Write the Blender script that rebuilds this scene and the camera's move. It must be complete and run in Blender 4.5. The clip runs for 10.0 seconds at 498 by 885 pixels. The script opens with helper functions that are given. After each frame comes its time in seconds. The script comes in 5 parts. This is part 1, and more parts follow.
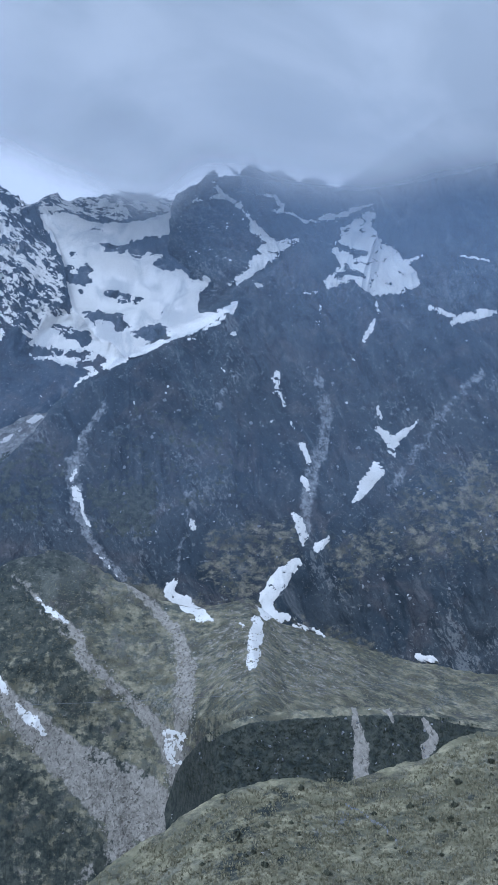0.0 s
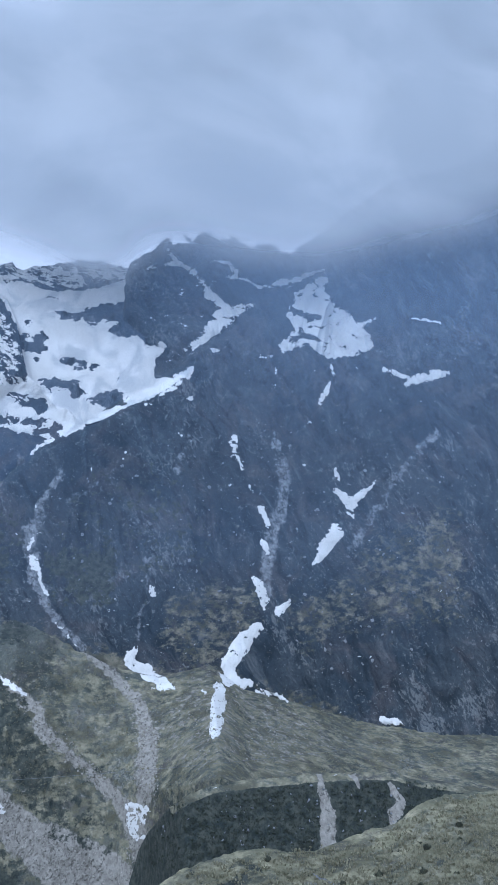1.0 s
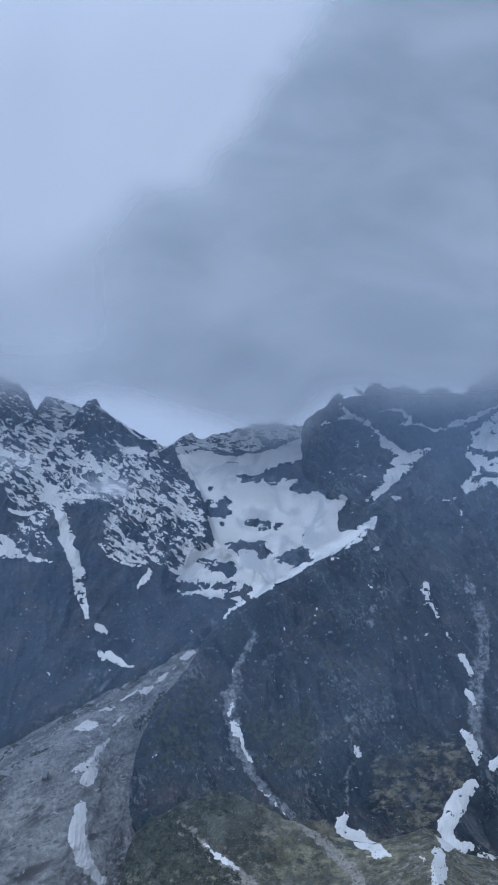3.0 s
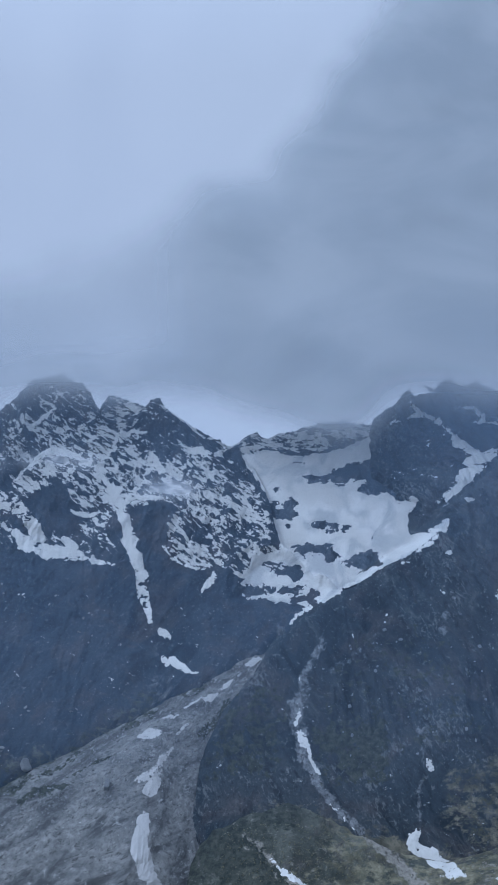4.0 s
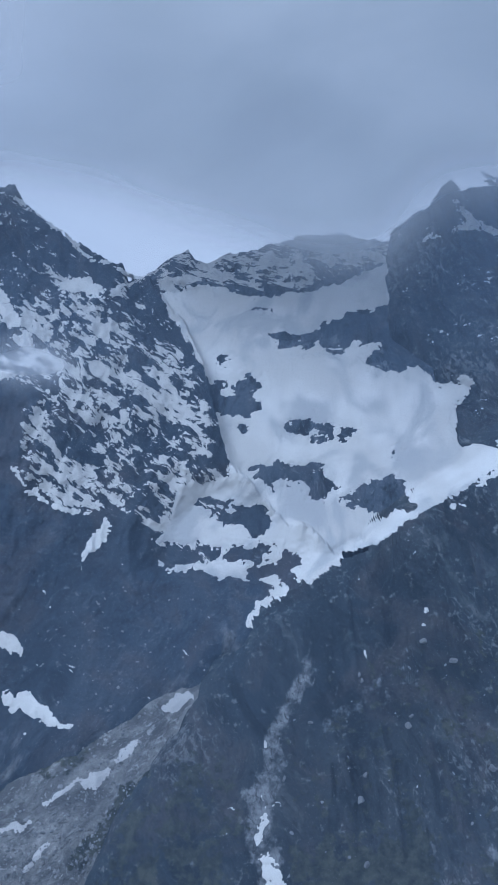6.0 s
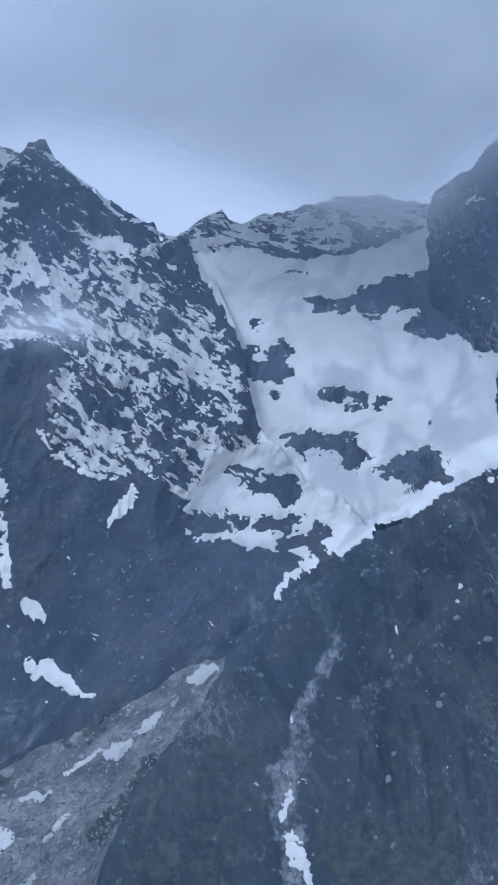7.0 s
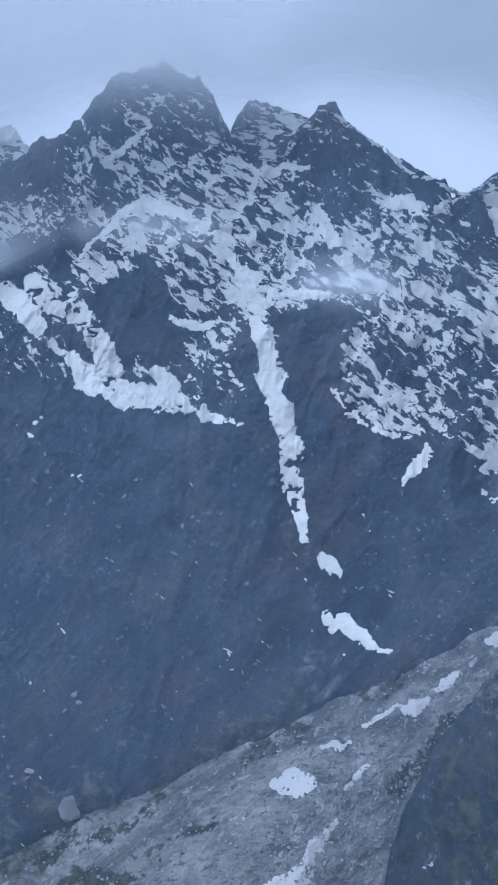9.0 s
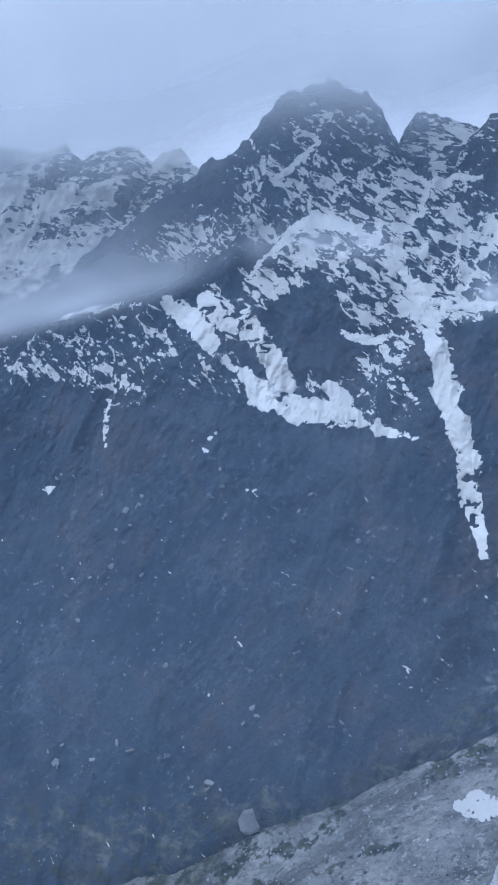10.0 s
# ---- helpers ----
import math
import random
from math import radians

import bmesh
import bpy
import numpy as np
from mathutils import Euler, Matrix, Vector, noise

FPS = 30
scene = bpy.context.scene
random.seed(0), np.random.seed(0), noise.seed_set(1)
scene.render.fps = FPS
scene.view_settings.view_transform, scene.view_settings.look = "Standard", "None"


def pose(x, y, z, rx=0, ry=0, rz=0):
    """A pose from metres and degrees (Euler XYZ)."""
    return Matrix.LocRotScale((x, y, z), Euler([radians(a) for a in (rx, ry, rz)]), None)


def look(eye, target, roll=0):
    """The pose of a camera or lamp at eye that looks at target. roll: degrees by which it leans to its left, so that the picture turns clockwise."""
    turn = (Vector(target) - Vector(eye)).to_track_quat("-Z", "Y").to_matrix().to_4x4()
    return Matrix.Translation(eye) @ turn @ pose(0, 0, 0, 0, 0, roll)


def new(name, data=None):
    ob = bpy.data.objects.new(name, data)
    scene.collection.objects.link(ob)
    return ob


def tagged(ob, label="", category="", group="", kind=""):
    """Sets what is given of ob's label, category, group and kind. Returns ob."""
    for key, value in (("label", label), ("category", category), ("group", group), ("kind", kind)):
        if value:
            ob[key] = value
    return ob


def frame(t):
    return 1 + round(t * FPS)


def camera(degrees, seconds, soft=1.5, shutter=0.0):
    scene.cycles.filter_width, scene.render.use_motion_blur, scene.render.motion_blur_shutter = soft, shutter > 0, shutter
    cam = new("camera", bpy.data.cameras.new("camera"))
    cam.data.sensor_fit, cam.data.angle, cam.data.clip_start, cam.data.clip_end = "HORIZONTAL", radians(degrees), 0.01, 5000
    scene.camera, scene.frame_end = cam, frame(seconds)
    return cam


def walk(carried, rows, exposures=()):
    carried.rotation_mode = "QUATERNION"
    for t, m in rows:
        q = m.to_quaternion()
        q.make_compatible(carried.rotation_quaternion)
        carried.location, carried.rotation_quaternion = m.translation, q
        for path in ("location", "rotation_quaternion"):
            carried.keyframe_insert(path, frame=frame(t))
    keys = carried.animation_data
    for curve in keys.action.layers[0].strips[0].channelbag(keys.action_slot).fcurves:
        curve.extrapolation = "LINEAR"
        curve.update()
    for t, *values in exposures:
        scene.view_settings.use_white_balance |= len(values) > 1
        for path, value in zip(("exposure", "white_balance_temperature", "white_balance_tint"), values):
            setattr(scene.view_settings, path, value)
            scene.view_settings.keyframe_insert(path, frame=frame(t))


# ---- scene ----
# A mountain cirque under a cloud ceiling, seen across a valley.
# Lengths follow one common scale; the slopes stand about 80 m ahead of the first eye.
FOV = 26.98
cam = camera(FOV, 10.0, soft=1.1)
PATH = [
    (0.0, 0.000, 0.000, 0.000, -13.00, -5.00, -2.52),
    (0.5, 0.000, 0.000, 0.000, -14.64, -3.57, -2.35),
    (1.0, 0.000, 0.000, 0.000, -15.19, -1.40, -1.48),
    (1.5, 0.000, 0.000, 0.000, -14.29, 1.06, -0.12),
    (2.0, 0.000, 0.000, 0.000, -11.95, 3.60, 1.30),
    (2.5, 0.000, 0.000, 0.000, -8.63, 5.80, 2.55),
    (3.0, 0.000, 0.000, 0.000, -5.29, 7.21, 3.52),
    (3.2, 0.000, 0.000, 0.000, -4.33, 7.63, 3.75),
    (3.4, 0.000, 0.000, 0.000, -3.10, 7.70, 3.14),
    (3.6, 0.000, 0.000, 0.000, -2.40, 7.68, 3.10),
    (3.7, 0.000, 0.000, 0.000, -2.15, 7.62, 3.10),
    (3.8, 0.000, 0.000, 0.000, -1.95, 7.62, 3.10),
    (3.9, 0.014, 0.165, 0.045, -1.78, 7.59, 3.12),
    (4.0, 0.196, 2.264, 0.622, -1.60, 7.18, 3.20),
    (4.1, 0.498, 5.764, 1.583, -1.42, 6.49, 3.38),
    (4.2, 0.818, 9.470, 2.600, -1.27, 5.77, 3.58),
    (4.3, 1.139, 13.175, 3.617, -1.15, 5.05, 3.80),
    (4.4, 1.459, 16.881, 4.635, -1.06, 4.32, 4.02),
    (4.5, 1.779, 20.586, 5.652, -0.99, 3.60, 4.24),
    (5.0, 1.327, 31.115, 5.878, -2.91, 1.84, 3.44),
    (5.5, 1.357, 33.060, 5.865, -4.21, -0.16, 2.74),
    (5.7, 1.472, 36.668, 7.110, -4.86, -2.49, 2.70),
    (6.8, 1.860, 39.867, 7.157, -3.77, -6.10, 1.69),
    (7.0, 1.688, 39.875, 7.059, -3.04, -6.45, 1.58),
    (7.5, 1.239, 39.876, 6.848, -0.77, -7.16, 1.52),
    (8.0, 0.766, 39.852, 6.686, 2.50, -7.56, 1.56),
    (8.5, 0.266, 39.802, 6.572, 6.46, -7.69, 2.13),
    (9.0, -0.259, 39.726, 6.506, 10.57, -7.36, 2.68),
    (9.5, -0.809, 39.624, 6.489, 14.57, -6.76, 3.30),
    (10.0, -1.386, 39.496, 6.520, 18.60, -6.03, 3.85),
]
walk(cam, [(t, pose(x, y, z, 0, 0, yaw) @ pose(0, 0, 0, pitch) @ pose(0, 0, 0, 0, roll) @ pose(0, 0, 0, 90))
           for t, x, y, z, yaw, pitch, roll in PATH],
     exposures=[(0.0, 0.52, 4800, 9), (1.0, 0.58, 4800, 9), (2.5, 0.10, 4800, 9), (4.5, 0.0, 4760, 8), (5.5, 0.08, 4760, 8), (6.8, 0.32, 4780, 9), (7.5, 0.35, 4800, 9), (10.0, 0.48, 4780, 9)])

# ---- light: an overcast sky with a wide, weak sun behind it ----
SUN_UP, SUN_ROT = 45.0, 234.0
world = bpy.data.worlds.new("overcast")
scene.world = world
world.use_nodes = True
wt = world.node_tree
wt.nodes.clear()


def node(tree, kind, **values):
    n = tree.nodes.new(kind)
    for key, value in values.items():
        n.inputs[key.replace("_", " ")].default_value = value
    return n


def ramp(tree, stops):
    n = tree.nodes.new("ShaderNodeValToRGB")
    while len(n.color_ramp.elements) < len(stops):
        n.color_ramp.elements.new(0.5)
    for e, (p, c) in zip(n.color_ramp.elements, stops):
        e.position, e.color = p, (*c, 1)
    return n


sky = wt.nodes.new("ShaderNodeTexSky")
sky.sky_type, sky.sun_disc = "NISHITA", False
sky.sun_elevation, sky.sun_rotation = radians(SUN_UP), radians(SUN_ROT)
dim = wt.nodes.new("ShaderNodeMix")
dim.data_type, dim.blend_type = "RGBA", "MULTIPLY"
dim.inputs[0].default_value = 1.0
dim.inputs[7].default_value = (0.07, 0.07, 0.07, 1)
wt.links.new(sky.outputs[0], dim.inputs[6])
wco = wt.nodes.new("ShaderNodeTexCoord")
wno = node(wt, "ShaderNodeTexNoise", Scale=3.2, Detail=5.0, Roughness=0.5, Distortion=0.4)
wt.links.new(wco.outputs["Generated"], wno.inputs["Vector"])
wra = ramp(wt, [(0.30, (0.49, 0.485, 0.505)), (0.55, (0.53, 0.52, 0.535)), (0.75, (0.58, 0.565, 0.57))])
wt.links.new(wno.outputs[0], wra.inputs[0])
wmx = wt.nodes.new("ShaderNodeMix")
wmx.data_type = "RGBA"
wmx.inputs[0].default_value = 0.95
wt.links.new(dim.outputs[2], wmx.inputs[6])
wt.links.new(wra.outputs[0], wmx.inputs[7])
wse = wt.nodes.new("ShaderNodeSeparateXYZ")
wt.links.new(wco.outputs["Generated"], wse.inputs[0])
wup = wt.nodes.new("ShaderNodeMapRange")          # an overcast sky is brightest overhead
for slot, value in zip((1, 2, 3, 4), (0.45, 1.0, 1.0, 2.0)):
    wup.inputs[slot].default_value = value
wt.links.new(wse.outputs[2], wup.inputs[0])
wbg = wt.nodes.new("ShaderNodeBackground")
wt.links.new(wup.outputs[0], wbg.inputs["Strength"])
wzf = wt.nodes.new("ShaderNodeMapRange")
wzf.inputs[1].default_value, wzf.inputs[2].default_value = 0.45, 0.9
wt.links.new(wse.outputs[2], wzf.inputs[0])
wzc = wt.nodes.new("ShaderNodeMix")
wzc.data_type = "RGBA"
wzc.inputs[7].default_value = (0.47, 0.48, 0.50, 1)
wt.links.new(wzf.outputs[0], wzc.inputs[0])
wt.links.new(wmx.outputs[2], wzc.inputs[6])
wt.links.new(wzc.outputs[2], wbg.inputs["Color"])
wou = wt.nodes.new("ShaderNodeOutputWorld")
wt.links.new(wbg.outputs[0], wou.inputs[0])
sun = new("sun", bpy.data.lights.new("sun", "SUN"))
sun.data.energy, sun.data.angle, sun.data.color = 1.3, radians(28), (1.0, 0.97, 0.93)
sun.matrix_world = look((-120, -10, 150), (5, 82, 0))

# ---- noise and shape helpers ----
TAB = np.random.default_rng(7).random((256, 256))


def value_noise(x, y):
    xi, yi = np.floor(x).astype(int), np.floor(y).astype(int)
    fx, fy = x - xi, y - yi
    fx, fy = fx * fx * fx * (fx * (fx * 6 - 15) + 10), fy * fy * fy * (fy * (fy * 6 - 15) + 10)
    a, b = xi & 255, yi & 255
    c, d = (xi + 1) & 255, (yi + 1) & 255
    return (TAB[a, b] * (1 - fx) + TAB[c, b] * fx) * (1 - fy) + (TAB[a, d] * (1 - fx) + TAB[c, d] * fx) * fy


def fbm(x, y, octaves=4, seed=0, gain=0.5):
    total, amp, norm = 0.0, 1.0, 0.0
    for i in range(octaves):
        ca, sa = math.cos(0.7 * i), math.sin(0.7 * i)
        total = total + amp * value_noise((ca * x - sa * y) * 2 ** i + 17.3 * seed + 5.1 * i, (sa * x + ca * y) * 2 ** i + 9.7 * seed + 3.3 * i)
        norm, amp = norm + amp, amp * gain
    return total / norm * 2 - 1


def ridged(x, y, octaves=4, seed=0):
    total, amp, norm = 0.0, 1.0, 0.0
    for i in range(octaves):
        total = total + amp * (1 - np.abs(2 * value_noise(x * 2 ** i + 13.7 * seed + 7.7 * i, y * 2 ** i + 4.1 * seed + 2.9 * i) - 1) * 1.6)
        norm, amp = norm + amp, amp * 0.5
    return total / norm


def sstep(a, b, x):
    t = np.clip((x - a) / (b - a), 0, 1)
    return t * t * (3 - 2 * t)


def line(points, x):
    p = sorted(points)
    return np.interp(x, [q[0] for q in p], [q[1] for q in p])


def strip(points, X, Z):
    """How far (X, Z) lies inside a band along the points (x, z, full width); negative outside."""
    best = np.full(X.shape, -1e3)
    for (x0, z0, w0), (x1, z1, w1) in zip(points[:-1], points[1:]):
        dx, dz = x1 - x0, z1 - z0
        t = np.clip(((X - x0) * dx + (Z - z0) * dz) / (dx * dx + dz * dz + 1e-9), 0, 1)
        best = np.maximum(best, 0.5 * (w0 + (w1 - w0) * t) - np.hypot(X - x0 - t * dx, Z - z0 - t * dz))
    return best


def region(points, X, Z):
    """How far (X, Z) lies inside a closed outline; negative outside."""
    far, inside = np.full(X.shape, 1e6), np.zeros(X.shape, bool)
    for (x0, z0), (x1, z1) in zip(points, points[1:] + points[:1]):
        dx, dz = x1 - x0, z1 - z0
        t = np.clip(((X - x0) * dx + (Z - z0) * dz) / (dx * dx + dz * dz + 1e-9), 0, 1)
        far = np.minimum(far, np.hypot(X - x0 - t * dx, Z - z0 - t * dz))
        cross = (z0 > Z) != (z1 > Z)
        inside ^= cross & (X < x0 + (Z - z0) * dx / (dz if abs(dz) > 1e-9 else 1e-9))
    return np.where(inside, far, -far)


def sheet_mesh(name, co, shape, keep=None, layers=None):
    """A mesh from a grid of places; keep: which cells stay; layers: floats per place."""
    rows, cols = shape
    i = np.arange(rows * cols).reshape(shape)
    quads = np.stack([i[:-1, :-1], i[:-1, 1:], i[1:, 1:], i[1:, :-1]], -1).reshape(-1, 4)
    if keep is not None:
        quads = quads[keep.reshape(-1)]
        used, inverse = np.unique(quads, return_inverse=True)
        quads, co = inverse.reshape(-1, 4), co[used]
        layers = {k: v[used] for k, v in (layers or {}).items()}
    mesh = bpy.data.meshes.new(name)
    mesh.vertices.add(len(co))
    mesh.vertices.foreach_set("co", co.astype(np.float32).ravel())
    mesh.loops.add(quads.size)
    mesh.loops.foreach_set("vertex_index", quads.astype(np.int32).ravel())
    mesh.polygons.add(len(quads))
    mesh.polygons.foreach_set("loop_start", np.arange(0, quads.size, 4, dtype=np.int32))
    mesh.polygons.foreach_set("use_smooth", np.ones(len(quads), bool))
    for key, v in (layers or {}).items():
        mesh.attributes.new(key, "FLOAT", "POINT").data.foreach_set("value", v.astype(np.float32).ravel())
    mesh.update(calc_edges=True)
    mesh.validate()
    return mesh


# ---- materials ----
def shader(name):
    m = bpy.data.materials.new(name)
    m.use_nodes = True
    t = m.node_tree
    return m, t, t.nodes["Principled BSDF"]


def mixed(t, fac, a, b, kind="MIX"):
    n = t.nodes.new("ShaderNodeMix")
    n.data_type, n.blend_type = "RGBA", kind
    for slot, v in ((0, fac), (6, a), (7, b)):
        if isinstance(v, bpy.types.NodeSocket):
            t.links.new(v, n.inputs[slot])
        else:
            n.inputs[slot].default_value = v if slot == 0 else (*v, 1)
    return n.outputs[2]


def calc(t, op, a, b=0.0, c=0.0):
    n = t.nodes.new("ShaderNodeMath")
    n.operation = op
    for i, v in enumerate((a, b, c)):
        if isinstance(v, bpy.types.NodeSocket):
            t.links.new(v, n.inputs[i])
        else:
            n.inputs[i].default_value = v
    return n.outputs[0]


def step(t, v, lo, hi):
    n = t.nodes.new("ShaderNodeMapRange")
    n.interpolation_type = "SMOOTHSTEP"
    t.links.new(v, n.inputs[0])
    n.inputs[1].default_value, n.inputs[2].default_value = lo, hi
    return n.outputs[0]


def noise_at(t, scale, detail=5.0, stretch=(1, 1, 1), turn=0.0, rough=0.55, warp=0.0):
    g = t.nodes.new("ShaderNodeNewGeometry")
    m = t.nodes.new("ShaderNodeMapping")
    m.vector_type = "TEXTURE"
    m.inputs["Rotation"].default_value = (0, radians(turn), 0)
    m.inputs["Scale"].default_value = [1 / k for k in stretch]
    t.links.new(g.outputs["Position"], m.inputs["Vector"])
    n = node(t, "ShaderNodeTexNoise", Scale=scale, Detail=detail, Roughness=rough, Distortion=warp)
    t.links.new(m.outputs[0], n.inputs["Vector"])
    return n.outputs[0]


def layer_of(t, name):
    n = t.nodes.new("ShaderNodeAttribute")
    n.attribute_name = name
    return n.outputs["Fac"]


def land_material(name, dark, mid, pale, turf_a, turf_b, turn=0.0, pale_share=0.7, streaks=1.0, brown=0.25, grit_a=(0.110, 0.117, 0.126), grit_b=(0.28, 0.287, 0.295)):
    """Rock and earth with scree, turf and shrub and broken snow, as the layers of the mesh say."""
    m, t, b = shader(name)
    big, fine, streak = noise_at(t, 0.16, 6), noise_at(t, 2.4, 8, rough=0.7), noise_at(t, 0.55, 8, (1.5, 1, 0.5), turn, 0.66, 0.7)
    grit, rib = noise_at(t, 8.0, 4, rough=0.7), layer_of(t, "rib")
    crag = noise_at(t, 3.4, 8, (1.35, 1, 0.6), turn, 0.72, 0.6)
    col = mixed(t, step(t, big, 0.38, 0.62), dark, mid)
    # relief shade put into the colour: hollows between the ribs go darker
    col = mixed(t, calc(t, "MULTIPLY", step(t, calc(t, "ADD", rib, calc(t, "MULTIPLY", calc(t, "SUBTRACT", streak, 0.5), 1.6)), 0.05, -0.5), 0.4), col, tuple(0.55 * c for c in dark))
    col = mixed(t, calc(t, "MULTIPLY", step(t, noise_at(t, 0.33, 7, rough=0.6, warp=1.0), 0.48, 0.68), brown), col, (0.122, 0.098, 0.092))
    col = mixed(t, calc(t, "MULTIPLY", step(t, streak, 0.50, 0.38), streaks), col, tuple(0.5 * c for c in dark))
    col = mixed(t, calc(t, "MULTIPLY", step(t, streak, 0.55, 0.76), pale_share), col, pale)
    col = mixed(t, step(t, fine, 0.58, 0.68), col, pale)
    # and the standing ribs are painted paler, as if catching more light
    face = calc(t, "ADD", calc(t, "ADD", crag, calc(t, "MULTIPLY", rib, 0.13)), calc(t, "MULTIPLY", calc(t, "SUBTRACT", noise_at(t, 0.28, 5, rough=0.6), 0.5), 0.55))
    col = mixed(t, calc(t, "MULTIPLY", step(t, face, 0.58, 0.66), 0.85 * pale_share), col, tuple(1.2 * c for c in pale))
    col = mixed(t, calc(t, "MULTIPLY", step(t, crag, 0.44, 0.36), 0.25 + 0.45 * streaks), col, tuple(0.45 * c for c in dark))
    col = mixed(t, calc(t, "MULTIPLY", step(t, grit, 0.52, 0.40), 0.3), col, tuple(0.6 * c for c in dark))
    # scree
    scree = mixed(t, step(t, fine, 0.3, 0.7), grit_a, grit_b)
    scree = mixed(t, step(t, grit, 0.58, 0.74), scree, tuple(1.3 * c for c in grit_b))
    scree = mixed(t, step(t, crag, 0.47, 0.36), scree, tuple(0.5 * c for c in grit_a))
    sm = step(t, calc(t, "ADD", layer_of(t, "scree"), calc(t, "MULTIPLY", calc(t, "SUBTRACT", noise_at(t, 1.2, 8, rough=0.7) if -30 < turn < 1 else streak, 0.5), 1.5)), 0.35, 0.72)
    col = mixed(t, sm, col, scree)
    # turf
    turf = mixed(t, step(t, fine, 0.36, 0.66), turf_a, turf_b)
    turf = mixed(t, step(t, noise_at(t, 0.7, 6), 0.42, 0.62), turf, tuple(0.62 * c for c in turf_a))
    tm = step(t, calc(t, "ADD", layer_of(t, "turf"), calc(t, "MULTIPLY", calc(t, "SUBTRACT", noise_at(t, 1.7, 8, (0.8, 1, 1.4), 0.4 * turn, 0.72), 0.5), 2.1)), 0.38, 0.80)
    tm = calc(t, "MULTIPLY", tm, calc(t, "SUBTRACT", 1.0, sm))
    col = mixed(t, tm, col, turf)
    shrub = mixed(t, step(t, fine, 0.35, 0.65), (0.026, 0.034, 0.032), (0.078, 0.082, 0.066))
    hm = step(t, calc(t, "ADD", layer_of(t, "shrub"), calc(t, "MULTIPLY", calc(t, "SUBTRACT", noise_at(t, 1.5, 7, rough=0.7), 0.5), 1.7)), 0.45, 0.62)
    col = mixed(t, hm, col, shrub)
    # broken snow
    flecks = calc(t, "ADD", calc(t, "MULTIPLY", noise_at(t, 2.0, 8, (0.58, 1, 1.45), turn, 0.64, 0.45), 0.6), calc(t, "ADD", calc(t, "MULTIPLY", noise_at(t, 5.2, 4, (0.6, 1, 1.35), turn, 0.6, 0.4), 0.2), calc(t, "MULTIPLY", noise_at(t, 0.7, 5, (0.75, 1, 1.25), turn, 0.58, 0.7), 0.2)))
    fm = step(t, calc(t, "ADD", layer_of(t, "snow"), calc(t, "MULTIPLY", calc(t, "SUBTRACT", flecks, 0.5), 3.6)), 0.50, 0.56)
    snow = mixed(t, fine, (0.57, 0.555, 0.53), (0.71, 0.695, 0.665))
    col = mixed(t, fm, col, snow)
    t.links.new(col, b.inputs["Base Color"])
    b.inputs["Roughness"].default_value = 0.9
    b.inputs["Specular IOR Level"].default_value = 0.2
    bump = node(t, "ShaderNodeBump", Strength=0.8, Distance=0.4)
    t.links.new(calc(t, "ADD", calc(t, "MULTIPLY", streak, 0.5 + 1.0 * streaks), calc(t, "ADD", calc(t, "MULTIPLY", fine, 0.3), calc(t, "ADD", calc(t, "MULTIPLY", crag, 0.35), calc(t, "MULTIPLY", grit, 0.06)))), bump.inputs["Height"])
    t.links.new(bump.outputs[0], b.inputs["Normal"])
    return m


def snow_material(name="old_snow", grime=0.0, flow=False):
    m, t, b = shader(name)
    big, fine, streak = noise_at(t, 0.5, 6), noise_at(t, 5.0, 6, rough=0.65), noise_at(t, 0.8, 7, (1.5, 1, 0.35), 10, 0.6, 0.8)
    col = mixed(t, step(t, big, 0.35, 0.7), (0.575, 0.56, 0.53), (0.71, 0.695, 0.665))
    col = mixed(t, step(t, streak, 0.60, 0.80), col, (0.47, 0.46, 0.44))
    col = mixed(t, step(t, fine, 0.70, 0.85), col, (0.45, 0.45, 0.44))
    if flow:                                       # grey ice and dust in long bands down the basin
        col = mixed(t, calc(t, "MULTIPLY", step(t, noise_at(t, 0.30, 7, (1.2, 1, 0.8), 35, 0.6, 1.2), 0.46, 0.62), 0.85), col, (0.42, 0.425, 0.43))
    col = mixed(t, grime, col, (0.33, 0.32, 0.32))
    t.links.new(col, b.inputs["Base Color"])
    b.inputs["Roughness"].default_value = 0.75
    bump = node(t, "ShaderNodeBump", Strength=0.35, Distance=0.15)
    t.links.new(calc(t, "ADD", streak, fine), bump.inputs["Height"])
    t.links.new(bump.outputs[0], b.inputs["Normal"])
    return m


# the blue of distant haze is mixed into the mountain rock colours
ROCK_LEFT = land_material("haze_blue_rock", (0.042, 0.060, 0.086), (0.062, 0.078, 0.102), (0.14, 0.150, 0.165), (0.088, 0.098, 0.086), (0.155, 0.162, 0.142), 40, 0.25, 0.25, 0.35)
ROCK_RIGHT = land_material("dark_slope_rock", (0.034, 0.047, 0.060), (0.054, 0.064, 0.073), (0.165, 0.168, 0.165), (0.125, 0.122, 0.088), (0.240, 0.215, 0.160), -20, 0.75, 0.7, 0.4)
# rearmost rock: paler and bluer still, haze painted into its colour
ROCK_BACK = land_material("hazed_back_rock", (0.070, 0.092, 0.125), (0.105, 0.125, 0.155), (0.17, 0.185, 0.21), (0.08, 0.08, 0.05), (0.14, 0.13, 0.08), 15)
VALLEY = land_material("valley_ground", (0.070, 0.080, 0.070), (0.115, 0.120, 0.098), (0.24, 0.23, 0.20), (0.168, 0.160, 0.108), (0.315, 0.288, 0.200), 0, 0.7, 0.6, 0.5, (0.215, 0.200, 0.172), (0.36, 0.335, 0.29))
